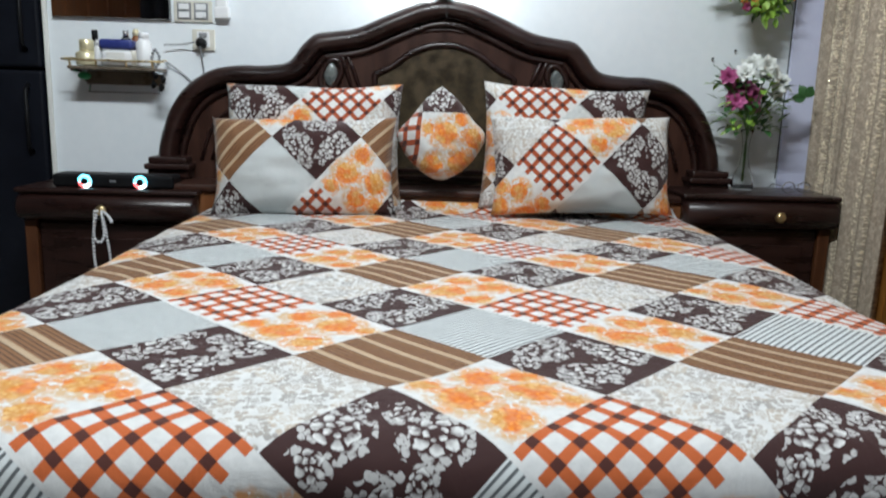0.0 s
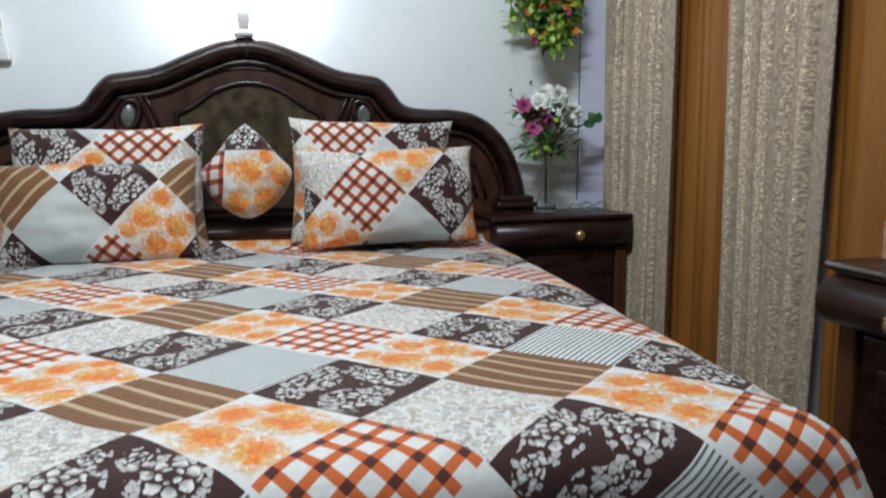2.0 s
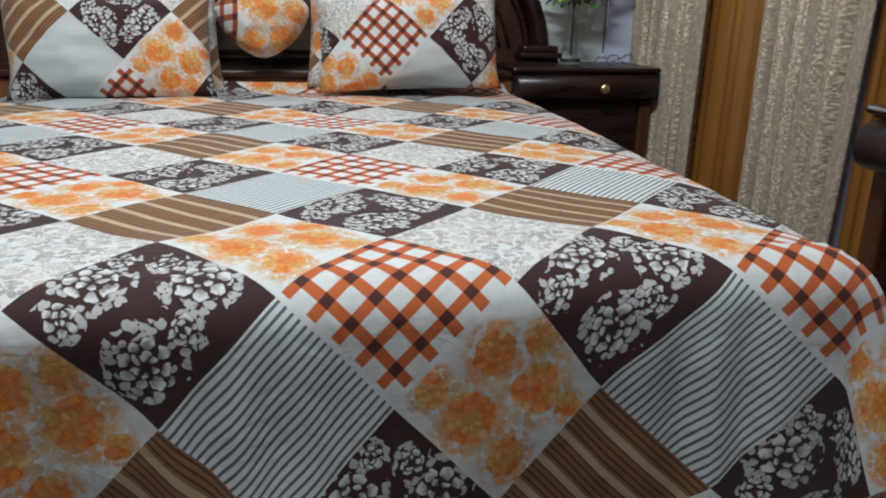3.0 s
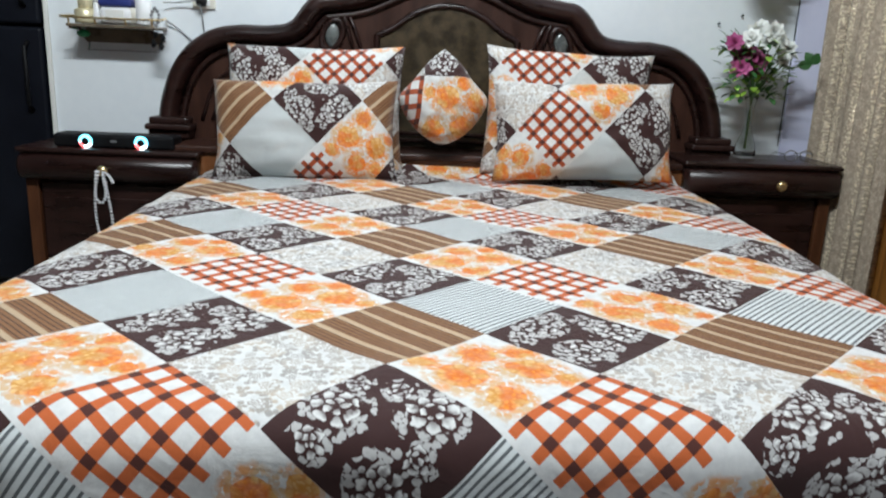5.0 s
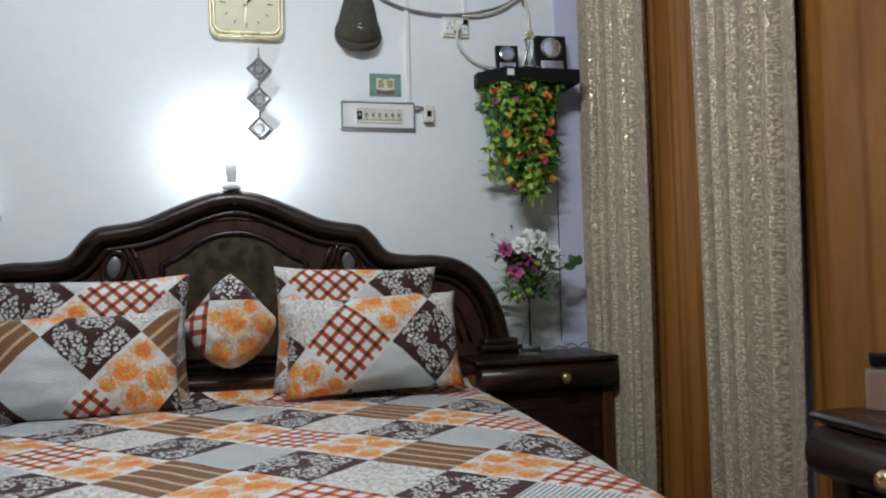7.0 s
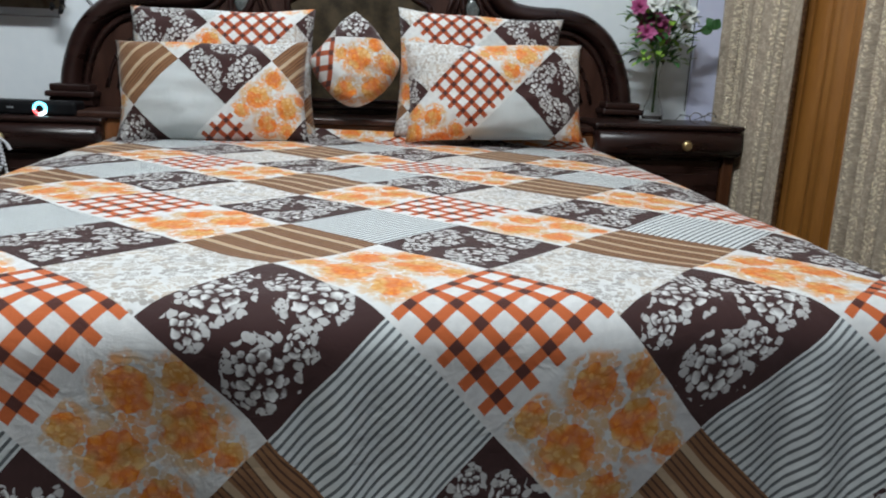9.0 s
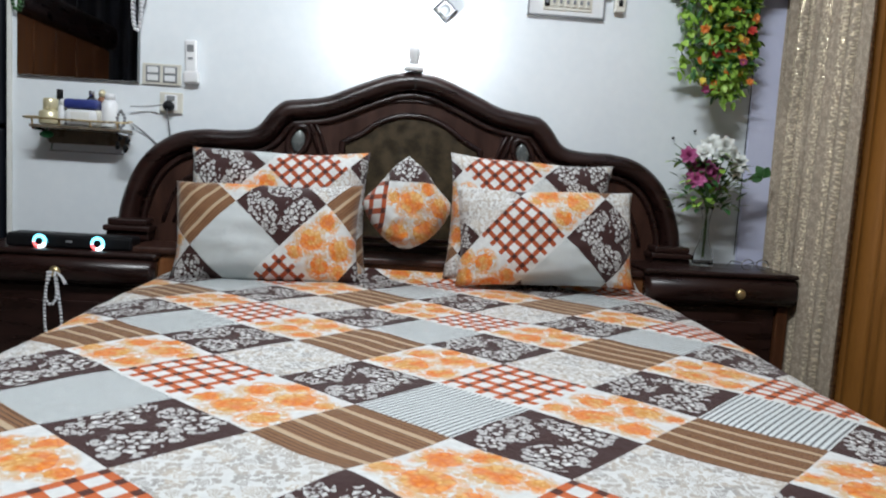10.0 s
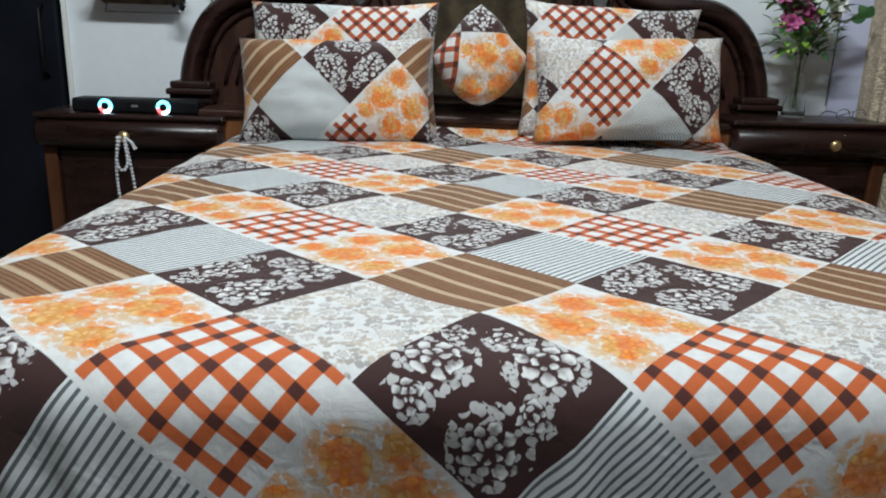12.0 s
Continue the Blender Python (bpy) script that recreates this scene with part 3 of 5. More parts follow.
curtain("curtain", 2.35, 2.835, 1.412, 7, 0.034, 0.03, 2.17, BEIGE, "beige jacquard curtain with gold thread and folds")
curtain("curtain", 1.615, 2.035, 1.412, 6, 0.034, 0.03, 2.17, BEIGE, "beige jacquard curtain with gold thread, narrow width", 0.03)
curtain("curtain", 1.93, 2.52, 1.480, 6, 0.008, 0.03, 2.17, AMBER, "plain amber-brown curtain hanging behind the beige ones")
curtain("curtain", 0.60, 1.660, 1.464, 8, 0.009, 0.03, 2.17, AMBER, "wide plain amber-brown curtain hanging straight")
rod = thing("curtain_rod", "slim dark curtain rod with round wooden finial", "curtain rod")
part("rod", tube([(1.425, 0.4, 2.135), (1.425, 2.80, 2.135)], 0.009, 10), BRASS, rod, smooth=True)
part("finial", ball((1.412, 2.825, 2.125), 0.020, seg=12), TEAK, rod, "turned wooden finial", smooth=True)
part("bracket", box(1.425, 1.498, 2.76, 2.775, 2.12, 2.135, 0.002), BRASS, rod)

# ---- bed ----
BX, BED_Z = 0.06, 0.588
bed = thing("bed", "dark walnut double bed with carved arched headboard", "bed")
half = [(0.0, 1.286), (0.05, 1.281), (0.105, 1.267), (0.2, 1.228), (0.3, 1.184), (0.385, 1.168), (0.447, 1.157), (0.491, 1.120),
        (0.54, 1.062), (0.62, 1.047), (0.715, 1.045), (0.81, 1.024), (0.892, 0.968), (0.948, 0.890), (0.985, 0.79), (0.998, 0.71)]
line = smooth_line([(-d, z) for d, z in half[::-1]] + half[1:], 5)
outline = [(BX + p[0], p[1]) for p in line]
HY = 2.80


def inset(o):
    out = []
    for i, p in enumerate(outline):
        a, b = Vector(outline[max(i - 1, 0)]), Vector(outline[min(i + 1, len(outline) - 1)])
        d = (b - a).normalized()
        out.append((p[0] + d[1] * o, p[1] - d[0] * o))
    return out


part("back_panel", plate(inset(0.03) + [(BX + 0.97, 0.30), (BX - 0.97, 0.30)], 2.835, HY), WALNUT_RED, bed, "red-brown veneered panel")
part("top_rail", moulding(outline, [(0, -0.03), (0.0, 0.022), (0.012, 0.042), (0.032, 0.052), (0.048, 0.047), (0.060, 0.032), (0.067, 0.012), (0.067, -0.03)], HY), WALNUT, bed, "polished rounded dark rail", smooth=True)
part("inner_bead", moulding(inset(0.069), [(0, -0.01), (0.0, 0.010), (0.006, 0.018), (0.014, 0.019), (0.022, 0.010), (0.024, -0.01)], HY), WALNUT, bed, smooth=True)


def arch(half_pts, o=0.0):
    """A line mirrored about the headboard's middle."""
    ln = smooth_line([(-d, z) for d, z in half_pts[::-1]] + half_pts[1:], 6)
    return [(BX + p[0], p[1] - o) for p in ln]


part("rail_seam", box(BX - 0.0015, BX + 0.0015, HY - 0.0535, HY - 0.020, 1.222, 1.284, 0), INK, bed, "dark joint at the middle of the rail")
# the arched burl panel in the middle, with its bead
mid = [(0.0, 1.134), (0.055, 1.128), (0.12, 1.102), (0.185, 1.056), (0.235, 1.030), (0.242, 1.020)]
ml = arch(mid)
part("burl_panel", plate(ml + [(BX + 0.228, 0.62), (BX - 0.228, 0.62)], HY + 0.005, HY - 0.012, bevel=0.004), BURL, bed, "figured burl veneer panel")
loop = ml + [(BX + 0.234, 0.85), (BX + 0.228, 0.62)]
loop = [(BX - 0.228, 0.62), (BX - 0.234, 0.85)] + loop
part("panel_bead", moulding(loop, [(-0.012, -0.005), (-0.012, 0.016), (-0.006, 0.024), (0.004, 0.024), (0.010, 0.014), (0.010, -0.005)], HY), WALNUT, bed, smooth=True)
for k, (z0, w) in enumerate(((1.187, 0.085),)):
    part("carved_groove", tube([(BX + w * s, HY - 0.004, z0 - 0.010 * s * s) for s in (-1, -0.6, -0.2, 0.2, 0.6, 1)], 0.004, 6), WALNUT, bed, smooth=True)
for sgn in (-1, 1):
    # the eye-shaped rosette with its bright oval
    cx, cz = BX + sgn * 0.396, 1.024
    ring = [(cx + 0.034 * math.cos(a) + sgn * -0.014 * math.sin(a), HY - 0.010, cz + 0.052 * math.sin(a)) for a in np.linspace(0, 2 * math.pi, 24, endpoint=False)]
    part("rosette_ring", tube(ring, 0.010, 8, closed=True), WALNUT, bed, smooth=True)
    part("rosette_oval", ball((cx, HY - 0.006, cz), 0.029, seg=14, squash=(0.85, 0.3, 1.4)), SILVER, bed, "polished silver-grey oval inlay", smooth=True)
    for dx, dz0, dz1 in ((-0.052, 1.13, 0.93), (-0.082, 1.11, 0.93)):
        part("carved_rib", tube([(cx + sgn * (dx + 0.035), HY - 0.006, dz0), (cx + sgn * (dx + 0.005), HY - 0.010, dz0 - 0.06), (cx + sgn * (dx - 0.035), HY - 0.006, dz1)], [0.004, 0.008, 0.005], 7), WALNUT, bed, smooth=True)
    part("carved_rib", tube([(cx + sgn * 0.03, HY - 0.006, 1.115), (cx + sgn * 0.09, HY - 0.010, 1.075), (cx + sgn * 0.115, HY - 0.006, 1.01)], [0.004, 0.010, 0.005], 7), WALNUT, bed, smooth=True)
    # concentric arcs in the side panels
    for o, rad in ((0.150, 0.007), (0.185, 0.006), (0.225, 0.006)):
        arc = [(p[0], HY - 0.003, p[1]) for p in inset(o) if 0.68 < sgn * (p[0] - BX) < 1.0 and p[1] > 0.76]
        if len(arc) > 3:
            arc = arc + [(BX + sgn * (1.0 - o), HY - 0.003, 0.72)] if sgn > 0 else [(BX + sgn * (1.0 - o), HY - 0.003, 0.72)] + arc
            part("carved_arc", tube(arc, rad, 7), WALNUT, bed, smooth=True)
    # stepped foot of the headboard's end and the post under it
    for z0, z1, w, dpt in ((0.705, 0.728, 0.130, 0.075), (0.685, 0.705, 0.155, 0.085), (0.655, 0.685, 0.140, 0.070)):
        part("end_step", box(BX + sgn * 0.95 - w / 2, BX + sgn * 0.95 + w / 2, HY - dpt, HY + 0.03, z0, z1, 0.006), WALNUT, bed)
    part("end_post", box(BX + sgn * 0.95 - 0.07, BX + sgn * 0.95 + 0.07, HY - 0.05, HY + 0.03, 0.0, 0.655, 0.006), WALNUT, bed)
    part("side_rail", box(BX + sgn * 0.70 - 0.02, BX + sgn * 0.70 + 0.02, 0.90, HY - 0.06, 0.14, 0.34, 0.006), WALNUT, bed)
    part("leg", box(BX + sgn * 0.68 - 0.04, BX + sgn * 0.68 + 0.04, 0.91, 0.99, 0.0, 0.16, 0.006), WALNUT, bed)
part("storage_ledge", box(BX - 0.90, BX + 0.90, 2.585, HY - 0.004, 0.630, 0.652, 0.006), WALNUT_RED, bed, "dark polished ledge at the bed head")
part("ledge_rail", box(BX - 0.90, BX + 0.90, 2.60, 2.625, 0.42, 0.629, 0.003), TEAK, bed, "lighter orange-brown board below the ledge")
for z in (0.675, 0.70):
    part("ledge_bead", tube([(BX - 0.24, HY - 0.018, z), (BX + 0.24, HY - 0.018, z)], 0.007, 8), WALNUT, bed, smooth=True)
part("base_board", box(BX - 0.675, BX + 0.675, 0.91, 2.59, 0.18, 0.30, 0.005), WALNUT, bed)
tagged(part("mattress", box(-0.670, 0.750, 0.885, 2.59, 0.302, 0.565, 0.05, seg=3), MATTRESS, smooth=True), "thick mattress under the patchwork bedspread", "mattress")


def bedspread():
    """The cloth: flat on top, rounded over the edges and hanging in soft waves at the foot and sides."""
    bm = bmesh.new()
    uvl = bm.loops.layers.uv.new("UVMap")
    x0, wide, y0, y1 = -0.690, 0.838, 0.872, 2.595
    drop, r = 0.50, 0.055
    us = np.arange(x0 - drop, wide + drop + 1e-6, 0.0135)
    vs = np.arange(y0 - drop, y1 + 1e-6, 0.0135)
    grid = []
    for v in vs:
        row = []
        # the right side of the mattress runs in towards the foot
        x1 = wide - 0.066 * min(max((2.15 - v) / 1.25, 0.0), 1.0)
        for u in us:
            cx, cy = min(max(u, x0), x1), max(v, y0)
            ex, ey = u - cx, v - cy
            e = math.hypot(ex, ey)
            top = 0.004 * noise.noise((u * 3.2, v * 3.2, 0.0)) + 0.0025 * noise.noise((u * 9, v * 9, 4.0))
            # a soft swell along the foot
            puff = 0.005 * math.exp(-((v - 0.950) / 0.055) ** 2) * (1.0 - 0.8 * math.cos((u - 0.216) / 0.544 * 2 * math.pi))
            if e < 1e-9:
                # the side edges of the top sink a little
                sink = 0.010 * math.exp(-max(min(u - x0, x1 - u), 0) / 0.06)
                row.append(bm.verts.new((u, v, BED_Z + top - sink + puff + 0.035 * max(0.0, (v - 2.50) / 0.095) ** 2)))
                continue
            dx, dy = ex / e, ey / e
            q = r * math.pi / 2
            if e < q:
                out, down = r * math.sin(e / r), r * (1 - math.cos(e / r))
            else:
                out, down = r, r + e - q
            hang = max(0.0, e - 0.03) / drop
            along = u if abs(dy) > abs(dx) else v
            fold = math.sin(along * 9.0 + 1.3 * math.sin(along * 3.1)) + 0.6 * math.sin(along * 17 + 2)
            ripple = math.exp(-((along - 0.02) / 0.10) ** 2) + math.exp(-((along - 0.62) / 0.07) ** 2) + math.exp(-((along + 0.52) / 0.09) ** 2)
            out += 0.007 * min(1.0, hang * 3) * ripple * math.sin(along * 75 + 5 * ey)
            out += 0.022 * hang * fold + 0.035 * hang + 0.004 * noise.noise((u * 8, v * 8, 9.0))
            corner = 4 * dx * dx * dy * dy
            out += corner * 0.14 * hang
            z = BED_Z - 0.010 * dx * dx + top - down + puff * dy * dy
            gather = -0.085 * (u - 0.05) * min(1.0, e / 0.16) * dy * dy * max(0.0, 1.0 - max(0.0, u - 0.50) / 0.28)
            row.append(bm.verts.new((cx + dx * out + gather, cy + dy * out, max(z, 0.012 + 0.004 * e))))
        grid.append(row)
    for a in range(len(vs) - 1):
        for b in range(len(us) - 1):
            f = bm.faces.new((grid[a][b], grid[a][b + 1], grid[a + 1][b + 1], grid[a + 1][b]))
            for lp, (k, i) in zip(f.loops, ((a, b), (a, b + 1), (a + 1, b + 1), (a + 1, b))):
                lp[uvl].uv = (us[i] - 0.08, vs[k] - 1.10)
    ob = part("bedspread", bm, COTTON, smooth=True)
    return tagged(ob, "patchwork-print cotton bedspread draped over the mattress", "bedspread")


bedspread()


def pillow(w, h, thick, m, uv0, flip, label, name="pillow", pinch=0.06, seed=1, shape=None):
    """A stuffed case standing in its xz plane, its face towards -y. uv0: the print at its middle; flip: signs of the print's directions."""
    bm = bmesh.new()
    uvl = bm.loops.layers.uv.new("UVMap")
    n = 30
    rng = random.Random(seed)
    sx, sy = rng.uniform(0, 9), rng.uniform(0, 9)
    sides = []
    for side in (-1, 1):
        g = []
        for k in range(n + 1):
            row = []
            for i in range(n + 1):
                s, t = 2 * i / n - 1, 2 * k / n - 1
                bulge = max(0.0, (1 - abs(s) ** 2.6)) ** 0.55 * max(0.0, (1 - abs(t) ** 2.6)) ** 0.55
                px = w / 2 * s * (1 - pinch * (1 - t * t) * abs(s) ** 3)
                pz = h / 2 * t * (1 - pinch * (1 - s * s) * abs(t) ** 3)
                wr = 0.012 * noise.noise((sx + s * 2.3, sy + t * 2.3, side * 1.0)) + 0.007 * noise.noise((sx + s * 5, sy + t * 5, 3.0)) + 0.003 * noise.noise((sx + s * 13, sy + t * 13, 5.0))
                rim = max(abs(s), abs(t))
                y = side * (thick / 2 * bulge) + wr * min(1.0, (1 - rim) * 6) + 0.012 * rim ** 6 * math.sin(5 * s + 4 * t + sx)
                row.append(bm.verts.new((px, y, pz)) if side < 0 or (0 < i < n and 0 < k < n) else sides[0][k][i])
            g.append(row)
        sides.append(g)
        for k in range(n):
            for i in range(n):
                vs = (g[k][i], g[k][i + 1], g[k + 1][i + 1], g[k + 1][i])
                f = bm.faces.new(vs if side < 0 else vs[::-1])
                ij = ((k, i), (k, i + 1), (k + 1, i + 1), (k + 1, i))
                for lp, (a, b) in zip(f.loops, ij if side < 0 else ij[::-1]):
                    lp[uvl].uv = (uv0[0] + flip[0] * w * (b / n - 0.5), uv0[1] + flip[1] * h * (a / n - 0.5))
    if shape is not None:
        bm.transform(shape)
    ob = new(name, mesh_of(bm, name, True))
    ob.data.materials.append(CASE_COTTON)
    ob.matrix_world = m
    return tagged(ob, label, name, "pillows on the bed" if name == "pillow" else "")


# front and back pair on either side; the print runs mirrored on the cases
pillow(0.580, 0.318, 0.18, pose(-0.382, 2.470, 0.727, -14, -1.2, 0), (0.088, 0.086), (1, -1), "printed cotton pillow leaning, brown floral patch amid", seed=3)
pillow(0.580, 0.42, 0.15, pose(-0.367, 2.60, 0.782, -10, -0.8, 0), (0.042, 0.427), (1, -1), "printed cotton pillow standing behind another pillow", seed=4)
pillow(0.580, 0.318, 0.18, pose(0.492, 2.470, 0.757, -14, -1.4, 0), (0.046, 0.282), (-1, 1), "printed cotton pillow leaning, rust check patch amid", seed=5)
pillow(0.555, 0.42, 0.15, pose(0.458, 2.60, 0.80, -10, 1.6, 0), (0.031, 0.127), (-1, 1), "printed cotton pillow standing behind, check patch above", seed=6)


def corner_soft(p):
    """Rounds the cushion's side corners, blunts the lower one and draws the upper one out to a peak."""
    x, y, z = p
    w, h = 0.166, 0.166
    k = abs(x) / w
    x = math.copysign(w * (k - 0.13 * k ** 5), x)
    if z > 0.0:
        x *= 1 - 0.12 * math.sin(math.pi * min(1.0, z / h)) ** 2
    else:
        x *= 1 + 0.30 * (z / h) ** 2
        z *= 1 - 0.14 * (z / h) ** 4
    return x, y, z


cushion = pillow(0.205, 0.205, 0.17, pose(0.048, 2.56, 0.832, -10, 0, 0), (0.053, 0.409), (-1, 1), "small printed cushion standing on its corner", "cushion", -0.06, 8, Matrix.Diagonal((1.15, 1, 1.14, 1)) @ pose(0, 0, 0, 0, 45, 0))
for vert in cushion.data.vertices:
    vert.co = corner_soft(vert.co)


# ---- nightstands and dresser ----
def bow_front(x0, x1, y, z0, z1, bulge, bm=None):
    """A drawer front that swells forward like a half-round."""
    prof = []
    for a in np.linspace(-90, 90, 11):
        prof.append((y - bulge * math.cos(radians(a)) ** 0.7, (z0 + z1) / 2 + (z1 - z0) / 2 * math.sin(radians(a))))
    own = bmesh.new()
    ends = []
    for x, s in ((x0, 0.0), (x0 + 0.012, 1.0), (x1 - 0.012, 1.0), (x1, 0.0)):
        ends.append([own.verts.new((x, y + (py - y) * (0.75 + 0.25 * s), (z0 + z1) / 2 + (pz - (z0 + z1) / 2) * (0.9 + 0.1 * s))) for py, pz in prof] + [own.verts.new((x, y + 0.02, z1)), own.verts.new((x, y + 0.02, z0))])
    for lo, hi in zip(ends, ends[1:]):
        m = len(lo)
        for k in range(m):
            own.faces.new((lo[k], lo[(k + 1) % m], hi[(k + 1) % m], hi[k]))
    own.faces.new(ends[0]), own.faces.new(ends[-1][::-1])
    return join(bm, own)


def cabinet(name, label, category, w, d, h, apron, bulge, group="", knob_at=0.5):
    """Built with its front left foot at the origin, its front towards -y."""
    ob = thing(name, label, category, group=group)
    top = 0.016
    part("top", box(-0.008, w + 0.008, -bulge * 0.55, d, h - top, h, 0.007), WALNUT, ob)
    part("top_moulding", box(0.002, w - 0.002, -bulge * 0.3, d, h - top - 0.006, h - top, 0.002), WALNUT, ob)
    z1 = h - top - 0.006
    dr = part("drawer_front", bow_front(0.0, w, 0.0, z1 - apron, z1, bulge), WALNUT, ob, smooth=True)
    part("drawer_knob", lathe([(0.006, 0), (0.006, 0.010), (0.014, 0.014), (0.018, 0.022), (0.014, 0.030), (0.004, 0.032)], 16, None,
                              Matrix.Translation((w * knob_at, -bulge + 0.002, z1 - apron / 2)) @ Matrix.Rotation(radians(90), 4, "X")), BRASS, dr, "worn brass knob", smooth=True)
    part("carcass", box(0.012, w - 0.012, 0.02, d, 0.06, z1 - apron * 0.1, 0.003), WALNUT, ob)
    for x in (0.010, w - 0.050):
        part("stile", box(x, x + 0.040, -0.004, 0.019, 0.0, z1 - apron - 0.002, 0.004), DARK_TEAK, ob, "lighter red-brown corner post")
    part("door", box(0.056, w - 0.056, 0.004, 0.019, 0.08, z1 - apron - 0.012, 0.004), WALNUT, ob)
    part("door_panel", box(0.10, w - 0.10, -0.004, 0.0035, 0.13, z1 - apron - 0.06, 0.003), WALNUT, ob)
    part("plinth", box(0.055, w - 0.055, 0.006, 0.019, 0.0, 0.07, 0.003), WALNUT, ob)
    for x in (0.012, w - 0.052):
        part("foot", box(x, x + 0.04, d - 0.06, d - 0.02, 0.0, 0.06, 0.003), WALNUT, ob)
    return ob


nr = cabinet("nightstand", "dark walnut nightstand with swelling drawer, vase on top", "nightstand", 0.52, 0.27, 0.668, 0.088, 0.045, "nightstands beside the bed", 0.585)
nr.matrix_world = pose(0.862, 2.565, 0)
nl = cabinet("nightstand", "dark walnut nightstand with swelling drawer, beads on knob", "nightstand", 0.57, 0.27, 0.634, 0.082, 0.045, "nightstands beside the bed")
nl.matrix_world = pose(-1.315, 2.565, 0)
dr = cabinet("dresser", "dark walnut dresser with swelling drawer front", "dresser", 0.80, 0.36, 0.727, 0.085, 0.055, knob_at=0.25)
dr.matrix_world = pose(1.066, 1.152, 0, 0, 0, -90)


# ---- on the wall behind the bed ----
WY = WALL_Y - 0.001


def strand(name, pts, bead, label, m=None, gap=None):
    """Beads threaded along a line."""
    bm = bmesh.new()
    line = smooth_line(pts, 60)
    gap = gap or bead * 2.0
    acc, last = 0.0, line[0]
    ball(line[0], bead, bm, 6)
    for p in line[1:]:
        acc += (p - last).length
        if acc >= gap:
            ball(p, bead, bm, 6)
            acc = 0.0
        last = p
    return bm


# wall clock, 0.265 x 0.25 m
clock = thing("wall_clock", "square gold-rimmed wall clock with champagne dial", "clock", pose(0.113, WY, 1.963))


def rounded(w, h, r, n=6):
    out = []
    for cx, cz, a0 in ((w / 2 - r, h / 2 - r, 0), (-w / 2 + r, h / 2 - r, 90), (-w / 2 + r, -h / 2 + r, 180), (w / 2 - r, -h / 2 + r, 270)):
        out += [(cx + r * math.cos(radians(a0 + 90 * k / n)), cz + r * math.sin(radians(a0 + 90 * k / n))) for k in range(n + 1)]
    return out


part("case", plate(rounded(0.262, 0.246, 0.028), 0.0, -0.022, bevel=0.006), GOLD, clock)
for w, h, y in ((0.250, 0.234, -0.024), (0.226, 0.210, -0.026)):
    part("rim", tube([(x, y, z) for x, z in rounded(w, h, 0.026)], 0.006, 8, closed=True), GOLD, clock, "polished gold rim", smooth=True)
part("dial", plate(rounded(0.222, 0.206, 0.022), -0.020, -0.0265), DIAL, clock)
for k in range(12):
    a = radians(30 * k)
    r = 0.078
    big = k % 3 == 0
    part("hour_mark", box(-0.0015, 0.0015, -0.0285, -0.0268, -(0.010 if big else 0.006), (0.010 if big else 0.006), 0), INK, clock).matrix_local = Matrix.Translation((r * math.sin(a) * 1.05, 0, r * math.cos(a))) @ Matrix.Rotation(a, 4, "Y")
part("hour_hand", box(-0.0035, 0.0035, -0.031, -0.0295, -0.012, 0.045, 0.0005), INK, clock).matrix_local = Matrix.Rotation(radians(38), 4, "Y")
part("minute_hand", box(-0.0022, 0.0022, -0.033, -0.0315, -0.015, 0.068, 0.0005), INK, clock).matrix_local = Matrix.Rotation(radians(44), 4, "Y")
part("second_hand", box(-0.0008, 0.0008, -0.035, -0.034, -0.07, 0.02, 0), GOLD, clock).matrix_local = Matrix.Rotation(radians(4), 4, "Y")
part("hub", dome(0.005, 0.004, Matrix.Translation((0, -0.033, 0)) @ Matrix.Rotation(radians(90), 4, "X")), GOLD, clock)
part("maker_mark", box(-0.008, 0.008, -0.0282, -0.0268, 0.040, 0.044, 0), INK, clock)

# hanging ornament of three small framed diamonds
orn = thing("hanging_ornament", "string of three small silver diamond frames under the clock", "wall ornament", pose(0.152, WY, 1.622))
part("cord", tube([(0, -0.006, 0.19), (0.002, -0.006, 0.0), (0.0, -0.006, -0.15)], 0.0018, 6), GREY, orn)
for z in (0.109, 0.0, -0.108):
    d = 0.040
    fr = part("diamond_frame", tube([(d, -0.010, z), (0, -0.010, z + d), (-d, -0.010, z), (0, -0.010, z - d)], 0.008, 6, closed=True), CHROME, orn)
    part("photo_disc", lathe([(0.021, 0), (0.021, 0.006), (0.012, 0.010)], 14, None, Matrix.Translation((0, -0.003, z)) @ Matrix.Rotation(radians(90), 4, "X")), GREY, fr, "grey domed disc")
    part("backing", plate([(d, z), (0, z + d), (-d, z), (0, z - d)], 0.0, -0.006), PAPER, fr)
    part("bead", ball((0, -0.008, z + 0.053), 0.006, seg=8), CHROME, orn, smooth=True)
part("tassel", lathe([(0.001, 0), (0.004, 0.004), (0.003, 0.03), (0.001, 0.034)], 8, None, Matrix.Translation((0.004, -0.008, -0.195))), GREY, orn)

